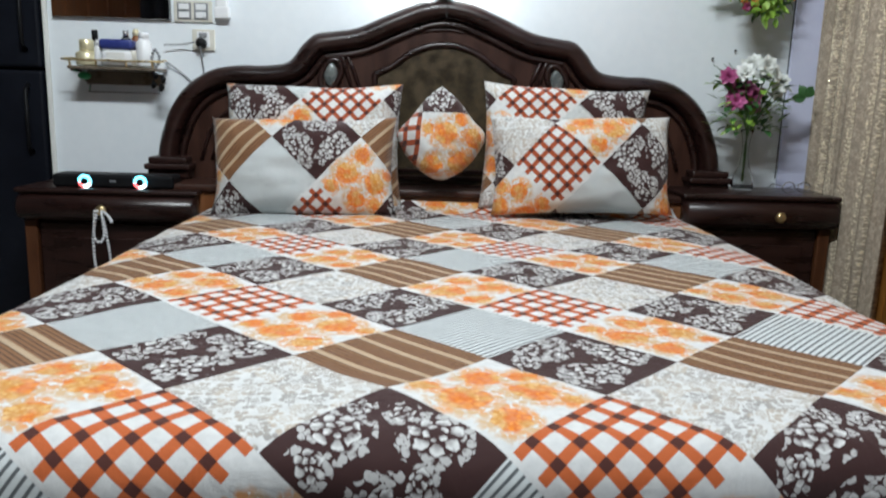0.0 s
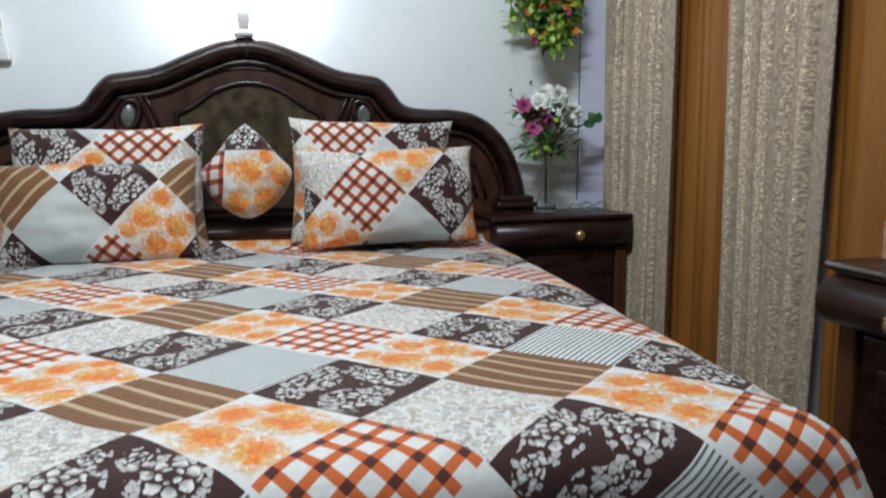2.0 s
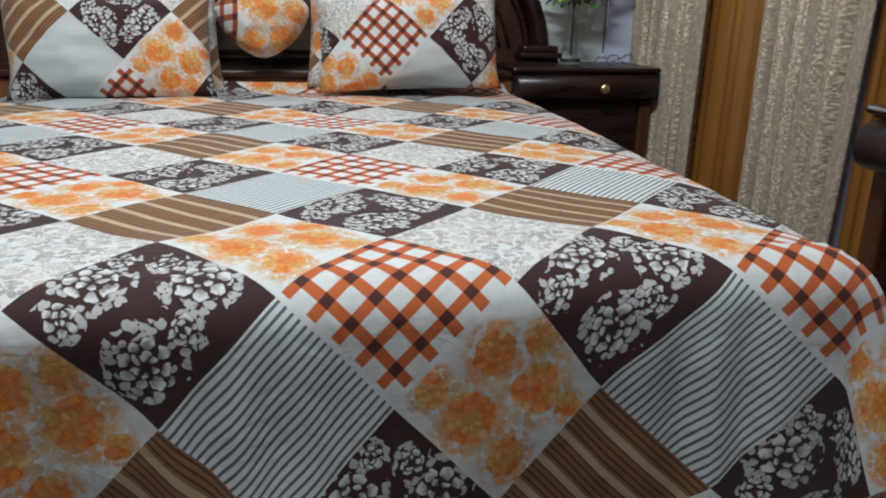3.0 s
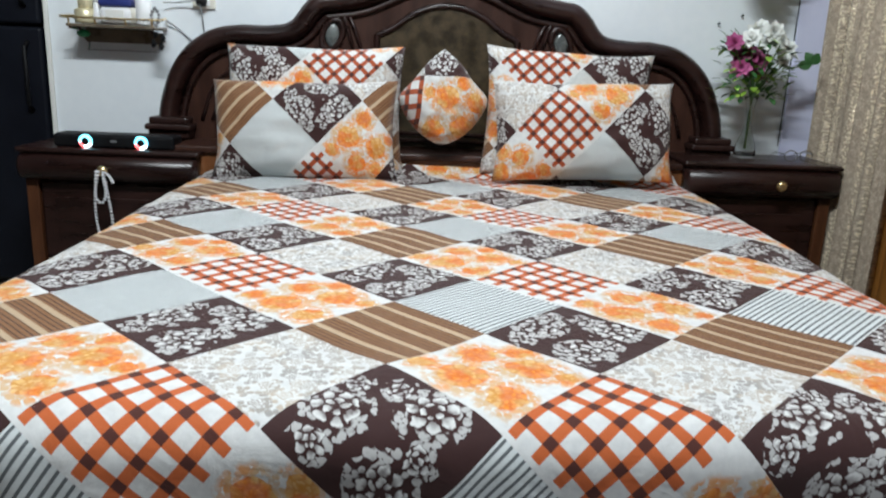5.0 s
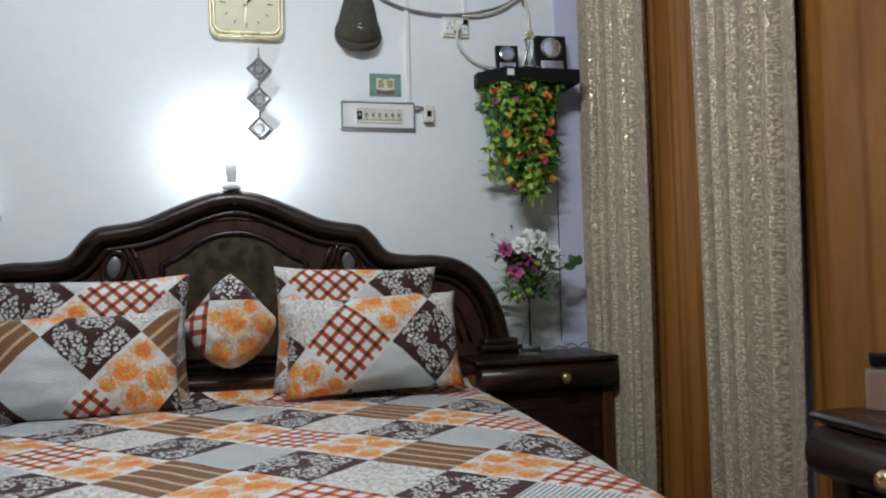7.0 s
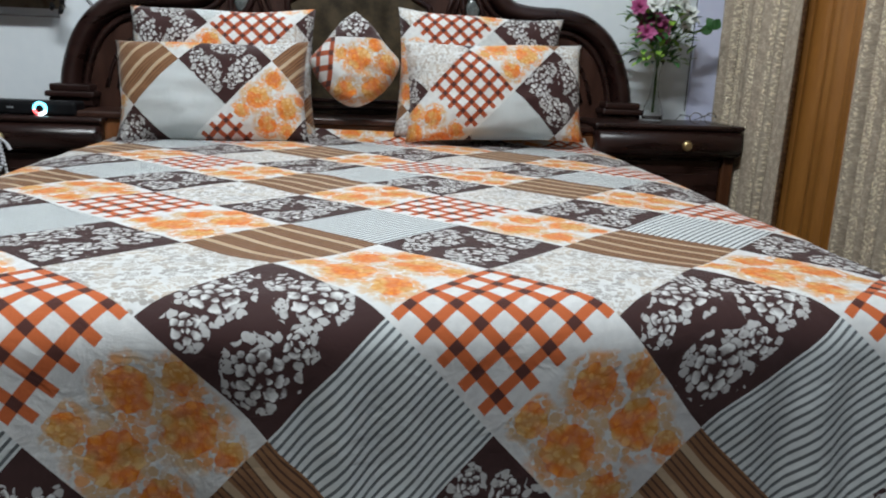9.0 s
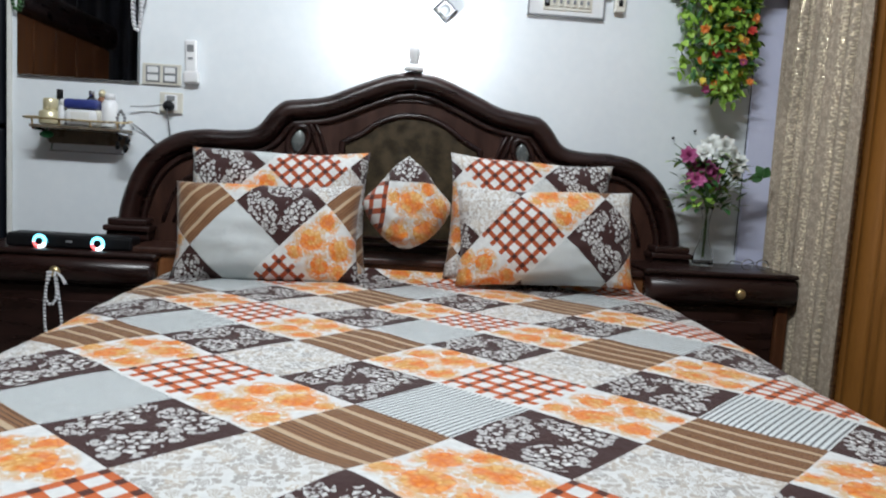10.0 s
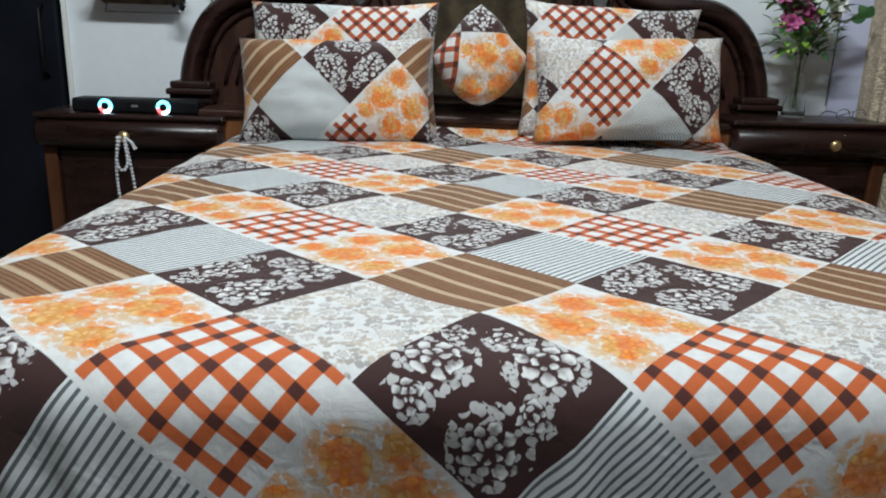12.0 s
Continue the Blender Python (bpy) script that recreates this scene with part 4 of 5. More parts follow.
# cap on a nail
cap = thing("baseball_cap", "dark olive cotton cap hanging flat on the wall", "cap", pose(0.517, WY, 1.93))
bm = bmesh.new()
n = 18
sil = smooth_line([(0.0, 0.12), (0.040, 0.105), (0.056, 0.06), (0.066, 0.0), (0.076, -0.035), (0.074, -0.075), (0.045, -0.108), (0.0, -0.116), (-0.045, -0.108), (-0.074, -0.075), (-0.076, -0.035), (-0.064, 0.0), (-0.052, 0.05), (-0.036, 0.1), (0.0, 0.12)], 4)[:-1]
rings = []
for k in range(7):
    s = 1 - (k / 6) ** 1.6 * 0.98
    rings.append([bm.verts.new((p[0] * 1.14 * s, -0.004 - 0.075 * math.sin(k / 6 * math.pi / 2), p[1] * s - 0.004 * k)) for p in sil])
for lo, hi in zip(rings, rings[1:]):
    for k in range(len(sil)):
        k2 = (k + 1) % len(sil)
        bm.faces.new((lo[k], lo[k2], hi[k2], hi[k]))
bm.faces.new(rings[-1])
part("crown", bm, CAP_CLOTH, cap, smooth=True)
part("brim", tube([(-0.083, -0.026, -0.062), (-0.052, -0.040, -0.100), (0, -0.045, -0.111), (0.052, -0.040, -0.100), (0.083, -0.026, -0.062)], [0.006, 0.011, 0.013, 0.011, 0.006], 8), CAP_CLOTH, cap, smooth=True)
part("emblem", tube([(-0.034, -0.068, -0.048), (-0.030, -0.070, -0.030), (-0.004, -0.076, -0.036), (0.010, -0.075, -0.030), (0.036, -0.066, -0.026)], 0.003, 6), WHITE, cap, "white stitched emblem")
part("emblem", tube([(-0.034, -0.067, -0.050), (-0.010, -0.075, -0.046), (0.002, -0.075, -0.050), (0.028, -0.068, -0.032)], 0.003, 6), WHITE, cap, "white stitched emblem")
part("button", ball((0, -0.020, 0.108), 0.006, seg=8), CAP_CLOTH, cap)

# postcard with an open book
card = thing("postcard", "small colour print of an open book on the wall", "picture", pose(0.616, WY, 1.692))
part("sheet", box(-0.060, 0.060, -0.003, 0.0, -0.042, 0.042, 0), SKY_PRINT, card)
for sgn in (-1, 1):
    pg = part("printed_page", plate([(0, -0.022), (sgn * 0.034, -0.016), (sgn * 0.034, 0.026), (0, 0.020)], -0.003, -0.0042), DIAL, card)
    for k in range(5):
        part("print_line", box(min(sgn * 0.006, sgn * 0.028), max(sgn * 0.006, sgn * 0.028), -0.0052, -0.0044, -0.010 + 0.006 * k, -0.008 + 0.006 * k, 0), INK, pg)
part("print_base", box(-0.034, 0.034, -0.0046, -0.003, -0.034, -0.024, 0), TEAK, card)

# switchboard with a row of switches, and its conduit
sb = thing("switch_board", "white switch panel with a row of cream switches", "switch panel", pose(0.585, WY, 1.573))
part("back_board", box(-0.134, 0.134, -0.014, 0.0, -0.046, 0.046, 0.002), WHITE, sb)
for x0, x1, z0, z1 in ((-0.138, 0.138, 0.046, 0.051), (-0.138, 0.138, -0.051, -0.046), (-0.139, -0.134, -0.051, 0.051), (0.134, 0.139, -0.051, 0.051)):
    part("border", box(x0, x1, -0.018, 0.0, z0, z1, 0.001), GREY, sb, "dark grey edge strip")
part("switch_plate", box(-0.085, 0.092, -0.019, -0.014, -0.030, 0.026, 0.002), CREAM, sb, "cream plate with brass screws")
for k in range(7):
    x = -0.072 + 0.0245 * k
    part("switch", box(x - 0.009, x + 0.009, -0.026, -0.019, -0.018, 0.014, 0.003), CREAM if k else BLACK_PLASTIC, sb)
    part("rocker", box(x - 0.005, x + 0.005, -0.030, -0.026, -0.008, 0.006, 0.002), GREY, sb)
    part("screw", ball((x, -0.019, 0.020), 0.003, seg=6), BRASS, sb)
sc = thing("bell_switch", "small cream switch box joined by a grey conduit", "switch", pose(0.778, WY, 1.583))
part("box", box(-0.019, 0.019, -0.026, 0, -0.032, 0.032, 0.004), CREAM, sc)
part("rocker", box(-0.008, 0.008, -0.030, -0.026, -0.012, 0.010, 0.002), BLACK_PLASTIC, sc)
part("conduit", tube([(-0.053, -0.008, 0.014), (-0.034, -0.008, 0.014), (-0.030, -0.008, 0.026), (0.0, -0.008, 0.027)], 0.004, 8), GREY, sc)
part("conduit", tube([(-0.053, -0.010, 0.028), (-0.040, -0.010, 0.030), (-0.020, -0.010, 0.020)], 0.003, 8), GREY, sc)
tagged(part("conduit", box(0.694, 0.712, WY - 0.012, WY, 1.626, 2.45, 0.003), WHITE), "white plastic cable conduit running up the wall", "conduit")
tagged(part("conduit", box(0.925, 0.940, WY - 0.010, WY, 1.966, 2.45, 0.003), WHITE), "narrow white plastic cable conduit above the socket", "conduit")

# socket with cables to the corner
def socket(name, x, z, w, h, label):
    ob = thing(name, label, "socket", pose(x, WY, z))
    part("plate", box(-w / 2, w / 2, -0.010, 0, -h / 2, h / 2, 0.003), CREAM, ob)
    return ob


s2 = socket("wall_socket", 0.896, 1.925, 0.106, 0.078, "cream double socket high on the wall with cables")
for x in (-0.026, 0.026):
    m = part("module", box(x - 0.021, x + 0.021, -0.016, -0.010, -0.028, 0.028, 0.003), WHITE, s2)
    for dx, dz in ((-0.008, -0.006), (0.008, -0.006), (0, 0.010)):
        part("pin_hole", ball((x + dx, -0.016, dz), 0.0035, seg=6), BLACK_PLASTIC, m)
part("switch", box(0.028, 0.046, -0.022, -0.016, 0.010, 0.030, 0.002), BLACK_PLASTIC, s2)
part("plug", box(-0.014, 0.014, -0.040, -0.016, -0.022, 0.004, 0.005), CREAM, s2)
cb = thing("cable", "grey twin cable sagging from the corner to a hook", "cable")
part("wire", tube(smooth_line([(0.506, WY - 0.02, 2.12), (0.535, WY - 0.015, 2.075), (0.592, WY - 0.012, 2.029), (0.665, WY - 0.010, 1.995), (0.746, WY - 0.010, 1.977), (0.85, WY - 0.012, 1.970), (0.95, WY - 0.012, 1.980), (1.03, WY - 0.012, 2.000), (1.10, WY - 0.012, 2.025), (1.165, WY - 0.012, 2.070)], 5), 0.0055, 7), GREY, cb, smooth=True)
part("wire", tube(smooth_line([(0.92, WY - 0.014, 1.968), (1.0, WY - 0.014, 1.978), (1.08, WY - 0.014, 2.005), (1.165, WY - 0.014, 2.060)], 5), 0.005, 7), CREAM, cb, smooth=True)
part("hook", tube([(1.165, WY, 2.085), (1.168, WY - 0.02, 2.08), (1.168, WY - 0.024, 2.05), (1.172, WY - 0.010, 2.03)], 0.005, 7), BRASS, cb)
part("hook", tube([(1.148, WY - 0.014, 2.078), (1.192, WY - 0.014, 2.074)], 0.006, 7), BRASS, cb)
cb2 = thing("cable", "cream cable looping from the socket to the shelf", "cable")
part("wire", tube(smooth_line([(0.895, WY - 0.035, 1.91), (0.895, WY - 0.03, 1.87), (0.924, WY - 0.02, 1.824), (0.97, WY - 0.015, 1.79), (1.04, WY - 0.02, 1.772), (1.07, WY - 0.03, 1.77)], 6), 0.005, 7), CREAM, cb2, smooth=True)
cb3 = thing("cable", "thin pale cable hanging down from the hook", "cable")
part("wire", tube(smooth_line([(1.182, WY - 0.008, 2.05), (1.198, WY - 0.006, 1.98), (1.196, WY - 0.006, 1.88), (1.165, WY - 0.01, 1.78)], 6), 0.006, 7), CREAM, cb3, smooth=True)
cb4 = thing("cable", "thin dark cable running along the top of the wall", "cable")
part("wire", tube([(1.02, WY - 0.006, 2.136), (1.30, WY - 0.006, 2.128)], 0.004, 6), BLACK_PLASTIC, cb4)
cb5 = thing("cable", "thin dark cable hanging down beside the corner panel", "cable")
part("wire", tube(smooth_line([(1.300, WY - 0.004, 1.75), (1.299, WY - 0.004, 1.2), (1.296, WY - 0.004, 0.70)], 6), 0.0018, 6), BLACK_PLASTIC, cb5)

# air conditioner whose lower edge shows above the clock
ac = thing("air_conditioner", "white wall-mounted air conditioner above the clock", "air conditioner")
part("body", box(-0.42, 0.50, 2.66, WY, 2.17, 2.46, 0.02, seg=3), WHITE, ac)
part("bottom_tray", box(-0.40, 0.49, 2.74, WY - 0.002, 2.118, 2.172, 0.008), WHITE, ac)
part("vent_flap", box(-0.36, 0.34, 2.70, 2.738, 2.150, 2.162, 0.004), GREY, ac, "dark grey air flap")

# bulb on its holder at the top of the headboard
lamp = thing("bulb_lamp", "small lit white bulb in a white holder", "lamp", pose(0.052, 2.775, 1.288))
part("holder_base", lathe([(0.032, 0), (0.034, 0.003), (0.034, 0.012), (0.026, 0.018), (0.020, 0.022)], 24), WHITE, lamp)
part("holder", lathe([(0.017, 0.018), (0.016, 0.040), (0.021, 0.050), (0.023, 0.090), (0.020, 0.094)], 20), WHITE, lamp, smooth=True)
part("bulb", lathe([(0.012, 0.095), (0.020, 0.110), (0.028, 0.130), (0.029, 0.150), (0.022, 0.170), (0.008, 0.180)], 16), BULB, lamp, "glowing white bulb", smooth=True)

# mirror with a plain upper strip
mir = thing("wall_mirror", "rectangular wall mirror with a dark upper strip", "mirror", pose(-1.097, WY, 1.415))
part("backing", box(-0.203, 0.203, -0.010, 0, -0.224, 0.224, 0.001), GREY, mir)
part("mirror_glass", box(-0.200, 0.200, -0.015, -0.0105, -0.221, 0.150, 0.001), MIRROR, mir, "silvered mirror glass")
part("upper_strip", box(-0.203, 0.203, -0.017, -0.0105, 0.1505, 0.224, 0.001), GREY, mir, "dark grey strip along the top")
for sgn, mt, label in ((1, PEARL, "white prayer beads hanging from the mirror corner"), (-1, LEAF_DARK, "green prayer beads hanging from the mirror edge")):
    x = -1.097 + sgn * 0.198
    z = 1.56 if sgn > 0 else 1.60
    bl = thing("prayer_beads", label, "beads", group="strings of beads")
    pts = [(x, WY - 0.026, z), (x - 0.016, WY - 0.024, z - 0.06), (x - 0.014, WY - 0.024, z - 0.16), (x, WY - 0.024, z - 0.195), (x + 0.012, WY - 0.024, z - 0.15), (x + 0.010, WY - 0.024, z - 0.05), (x + 0.002, WY - 0.026, z)]
    tagged(part("bead_string", strand("beads", pts, 0.0065, label), mt, bl, smooth=True), kind="stuff")
    part("nail", tube([(x, WY, z), (x, WY - 0.034, z + 0.002)], 0.003, 6), CHROME, bl)
    if sgn > 0:
        part("tassel", tube(smooth_line([(x + 0.004, WY - 0.026, z), (x + 0.022, WY - 0.022, z - 0.03), (x + 0.026, WY - 0.020, z - 0.09), (x + 0.020, WY - 0.020, z - 0.12)], 5), 0.003, 6), GREY, bl)

# green print standing on the mirror and the metal script above it
st = thing("green_print", "green print with a dome picture above the mirror", "picture", pose(-1.128, WY, 1.731))
part("sheet", box(-0.072, 0.072, -0.004, 0, -0.082, 0.082, 0), GREEN_PAPER, st)
part("dome_picture", plate([(0.046 * math.cos(a), -0.082 + 0.075 * math.sin(a) ** 0.8) for a in np.linspace(0.001, math.pi - 0.001, 14)], -0.004, -0.006), GREEN_DOME, st)
part("tower_picture", plate([(-0.054, -0.08), (-0.040, -0.08), (-0.040, -0.01), (-0.047, 0.012), (-0.054, -0.01)], -0.004, -0.006), GREEN_DOME, st)
for k in range(3):
    part("print_bar", box(-0.030, 0.052 - 0.012 * k, -0.0055, -0.004, 0.030 + 0.014 * k, 0.036 + 0.014 * k, 0), PAPER, st)
sn = thing("metal_script", "dark metal calligraphy ornament fixed to the wall", "wall ornament", pose(-1.130, WY - 0.006, 1.825))
for pts in ([(0.072, 0, 0.0), (0.072, 0, 0.088)], [(0.042, 0, 0.012), (0.042, 0, 0.080)], [(0.052, 0, 0.006), (0.042, 0, 0.002), (0.030, 0, 0.004), (0.022, 0, 0.014)],
            [(0.014, 0, 0.075), (0.014, 0, 0.014), (0.008, 0, 0.002), (-0.006, 0, 0.000), (-0.014, 0, 0.012)], [(-0.014, 0, 0.012), (-0.015, 0, 0.055)],
            [(-0.015, 0, 0.012), (-0.032, 0, 0.020), (-0.062, 0, 0.044), (-0.078, 0, 0.040), (-0.060, 0, 0.052), (-0.040, 0, 0.072)]):
    part("stroke", tube(smooth_line(pts, 5), 0.0036, 7), GREY, sn, smooth=True)

# switches, socket and remote beside the mirror
sp = thing("switch_plate", "cream plate with two large rocker switches", "switch", pose(-0.818, WY, 1.226))
part("plate", box(-0.066, 0.066, -0.009, 0, -0.036, 0.036, 0.003), CREAM, sp)
for x in (-0.029, 0.029):
    md = part("module_frame", box(x - 0.024, x + 0.024, -0.0125, -0.009, -0.028, 0.028, 0.002), GREY, sp)
    for z in (-0.0135, 0.0135):
        part("rocker", box(x - 0.018, x + 0.018, -0.0165, -0.0127, z - 0.010, z + 0.010, 0.002), WHITE, md)
s1 = socket("wall_socket", -0.784, 1.130, 0.078, 0.072, "cream wall socket with a black plug in it")
part("module", box(-0.022, 0.022, -0.014, -0.010, -0.026, 0.028, 0.002), WHITE, s1)
part("switch", box(-0.014, 0.014, -0.018, -0.014, 0.008, 0.024, 0.002), GREY, s1)
part("plug", lathe([(0.018, 0), (0.018, 0.020), (0.013, 0.030), (0.006, 0.036)], 14, None, Matrix.Translation((-0.004, -0.013, -0.012)) @ Matrix.Rotation(radians(90), 4, "X")), BLACK_PLASTIC, s1, "black plug", smooth=True)
for label, pts in (("thin dark cable from the plug towards the shelf", [(-0.788, WY - 0.045, 1.118), (-0.80, WY - 0.04, 1.120), (-0.86, WY - 0.02, 1.112), (-0.915, WY - 0.03, 1.108)]),
                   ("thin dark cable dropping from the plug behind the headboard", [(-0.788, WY - 0.045, 1.112), (-0.788, WY - 0.03, 1.08), (-0.787, WY - 0.008, 1.02), (-0.787, WY - 0.006, 0.95)]),
                   ("thin grey cable slanting from shelf to headboard", [(-0.91, WY - 0.02, 1.05), (-0.87, WY - 0.008, 1.02), (-0.83, WY - 0.006, 0.985)])):
    c = thing("cable", label, "cable")
    part("wire", tube(smooth_line(pts, 6), 0.0025, 6), GREY, c)
rm = thing("remote_control", "white remote control in a wall holder", "remote", pose(-0.717, WY, 1.277, 0, -2, 0))
part("body", box(-0.021, 0.021, -0.026, -0.004, -0.072, 0.072, 0.008, seg=3), WHITE, rm)
part("screen", box(-0.011, 0.011, -0.0275, -0.0262, 0.030, 0.054, 0.001), GREY, rm, "grey display window")
part("holder", box(-0.025, 0.025, -0.030, 0, -0.075, -0.035, 0.005), WHITE, rm)
part("button", box(-0.008, 0.008, -0.0275, -0.0262, 0.004, 0.012, 0.001), GREY, rm)

# glass shelf with toiletries
sh = thing("wall_shelf", "smoked brown wall shelf with wire rail", "shelf", pose(-1.062, WY, 1.028))
part("shelf_plate", box(-0.147, 0.147, -0.125, -0.004, -0.012, -0.002, 0.002), SMOKED, sh)
part("rear_plate", box(-0.132, 0.132, -0.010, 0, -0.060, -0.013, 0.002), SMOKED, sh, "dark brown backing under the shelf")
part("front_rail", tube(smooth_line([(-0.147, -0.01, 0.026), (-0.160, -0.07, 0.024), (-0.142, -0.128, 0.018), (0.142, -0.128, 0.018), (0.156, -0.07, 0.024), (0.147, -0.01, 0.026)], 6), 0.0035, 7), BRASS, sh, "thin brassy wire rail", smooth=True)
for x in (-0.137, -0.05, 0.05, 0.137):
    part("rail_post", tube([(x, -0.122, -0.004), (x, -0.128, 0.018)], 0.003, 6), BRASS, sh)
for x in (-0.137, 0.137):
    part("bracket", tube([(x, 0, -0.05), (x, -0.03, -0.018), (x, -0.118, -0.015)], 0.005, 7), CHROME, sh)
part("lower_rail", tube([(-0.125, -0.02, -0.085), (0.125, -0.02, -0.085)], 0.003, 6), CHROME, sh)
for x in (-0.12, 0.12):
    part("rail_stay", tube([(x, -0.006, -0.055), (x, -0.02, -0.085)], 0.003, 6), CHROME, sh)
for k, (dx, dz) in enumerate(((0.0, 0), (0.024, -0.012), (-0.008, -0.030), (0.018, -0.040))):
    part("hook", tube(smooth_line([(0.135 + dx, -0.09, -0.016 + dz), (0.14 + dx, -0.11, -0.035 + dz), (0.15 + dx, -0.12, -0.024 + dz)], 5), 0.006, 7), BLACK_PLASTIC, sh)
top = 1.030


def bottle(name, label, x, y, profile, material, cap_profile=None, cap_mat=None, z=top):
    b = thing(name, label, name.replace("_", " "), pose(x - 0.010, y, z), "toiletries on the wall shelf")
    part("body", lathe(profile, 16), material, b, smooth=True)
    if cap_profile:
        part("cap", lathe(cap_profile, 16), cap_mat, b, smooth=True)
    return b


bottle("perfume_bottle", "squat gold perfume bottle with stepped cap", -1.155, 2.785, [(0.034, 0), (0.036, 0.004), (0.036, 0.040), (0.028, 0.046)], GOLD, [(0.022, 0.046), (0.024, 0.050), (0.024, 0.082), (0.020, 0.086)], GOLD)
bottle("perfume_bottle", "slim dark bottle with a black cap", -1.138, 2.815, [(0.013, 0), (0.013, 0.075), (0.009, 0.082)], GREY, [(0.010, 0.082), (0.010, 0.118), (0.008, 0.120)], BLACK_PLASTIC)
bottle("lotion_tube", "narrow white lotion bottle on the shelf", -1.112, 2.775, [(0.013, 0), (0.015, 0.02), (0.013, 0.06), (0.008, 0.066)], WHITE, [(0.008, 0.066), (0.008, 0.085)], WHITE)
jar = thing("cream_jar", "oval clear jar of cream with blue lid", "jar", pose(-1.055, 2.775, top), "toiletries on the wall shelf")
part("body", box(-0.054, 0.054, -0.026, 0.026, 0, 0.055, 0.016, seg=3), WHITE, jar, smooth=True)
part("lid", box(-0.056, 0.056, -0.028, 0.028, 0.055, 0.088, 0.010, seg=3), NAVY, jar, "dark blue lid", smooth=True)
part("paper_label", box(-0.030, 0.030, -0.0285, -0.0262, 0.012, 0.044, 0.001), PAPER, jar)
bottle("lotion_bottle", "white plastic bottle with a ribbed white cap", -0.958, 2.775, [(0.024, 0), (0.026, 0.004), (0.026, 0.078), (0.016, 0.092)], WHITE, [(0.016, 0.092), (0.017, 0.110), (0.014, 0.113)], WHITE)
bottle("perfume_bottle", "clear glass bottle behind the cream jar", -1.035, 2.822, [(0.016, 0), (0.016, 0.095), (0.008, 0.100)], GLASS, [(0.010, 0.100), (0.010, 0.122)], CHROME)
bottle("lotion_bottle", "tan bottle with rounded cap behind others", -1.000, 2.822, [(0.014, 0), (0.014, 0.095), (0.010, 0.104)], TEAK, [(0.011, 0.104), (0.012, 0.118), (0.006, 0.128)], GOLD)
bottle("soap_tub", "small yellowish plastic tub on the shelf", -0.995, 2.775, [(0.018, 0), (0.019, 0.05), (0.016, 0.054)], CREAM)
sp_ = thing("soap_sponge", "small green sponge hanging under the shelf", "sponge", pose(-1.180, 2.79, 0.995))
part("body", ball((0, 0, 0), 0.018, seg=10, squash=(1.3, 0.8, 0.7)), GREEN_DOME, sp_, smooth=True)
part("cord", tube([(0, 0, 0.01), (0.003, 0, 0.035)], 0.002, 6), GREEN_DOME, sp_)
tag_ = thing("bracelet", "bluish beaded bracelet hanging from the shelf end", "bracelet", pose(-0.915, 2.73, 1.055))
tagged(part("bead_string", strand("b", [(0, 0, 0.03), (0.012, 0, 0.01), (0.006, 0, -0.02), (-0.008, 0, -0.02), (-0.012, 0, 0.01), (0, 0, 0.03)], 0.006, ""), GREY, tag_, smooth=True), kind="stuff")

# ---- corner shelf with awards and trailing flowers ----
cs = thing("corner_shelf", "black wooden corner shelf with an angled front", "shelf")
o = [(0.965, WY), (0.965, 2.80), (1.045, 2.70), (1.345, 2.70), (1.345, WY)]
bm = bmesh.new()
lo = [bm.verts.new((x, y, 1.688)) for x, y in o]
hi = [bm.verts.new((x, y, 1.742)) for x, y in o]
bm.faces.new(lo[::-1]), bm.faces.new(hi)
for k in range(5):
    bm.faces.new((lo[k], lo[(k + 1) % 5], hi[(k + 1) % 5], hi[k]))
bmesh.ops.bevel(bm, geom=bm.edges[:], offset=0.003, segments=2, profile=0.5, affect="EDGES")
part("board", bm, BLACK_PLASTIC, cs)
part("price_tag", box(1.052, 1.078, 2.6955, 2.699, 1.708, 1.732, 0), PAPER, cs, "small white tag")
for x, y, w, h, label in ((1.085, 2.79, 0.088, 0.105, "small black award plaque with a silver disc"), (1.268, 2.79, 0.125, 0.155, "black award plaque with silver disc and plate")):
    pl = thing("award_plaque", label, "plaque", pose(x, y, 1.744, -8, 0, -4), "awards on the corner shelf")
    part("board", box(-w / 2, w / 2, -0.010, 0.010, 0, h, 0.002), BLACK_PLASTIC, pl)
    part("disc", lathe([(w * 0.34, 0), (w * 0.34, 0.004), (w * 0.28, 0.006), (w * 0.26, 0.004)], 22, None, Matrix.Translation((0, -0.010, h * 0.66)) @ Matrix.Rotation(radians(90), 4, "X")), CHROME, pl, "silver disc")
    np_ = part("name_plate", box(-w * 0.36, w * 0.36, -0.013, -0.0102, h * 0.08, h * 0.32, 0.001), CHROME, pl, "silver engraved plate")
    for k in range(3):
        part("engraved_bar", box(-w * 0.26, w * 0.26, -0.0142, -0.0132, h * (0.12 + 0.06 * k), h * (0.14 + 0.06 * k), 0), GREY, np_)
    part("stand", box(-w * 0.2, w * 0.2, 0.010, 0.040, 0, 0.012, 0.002), BLACK_PLASTIC, pl)
tr = thing("crystal_trophy", "clear crystal trophy with a small gold disc", "trophy", pose(1.172, 2.78, 1.744), "awards on the corner shelf")
part("base", box(-0.030, 0.030, -0.020, 0.020, 0, 0.022, 0.004), GLASS, tr)
part("column", lathe([(0.022, 0.022), (0.016, 0.05), (0.018, 0.11), (0.020, 0.13)], 8), GLASS, tr)
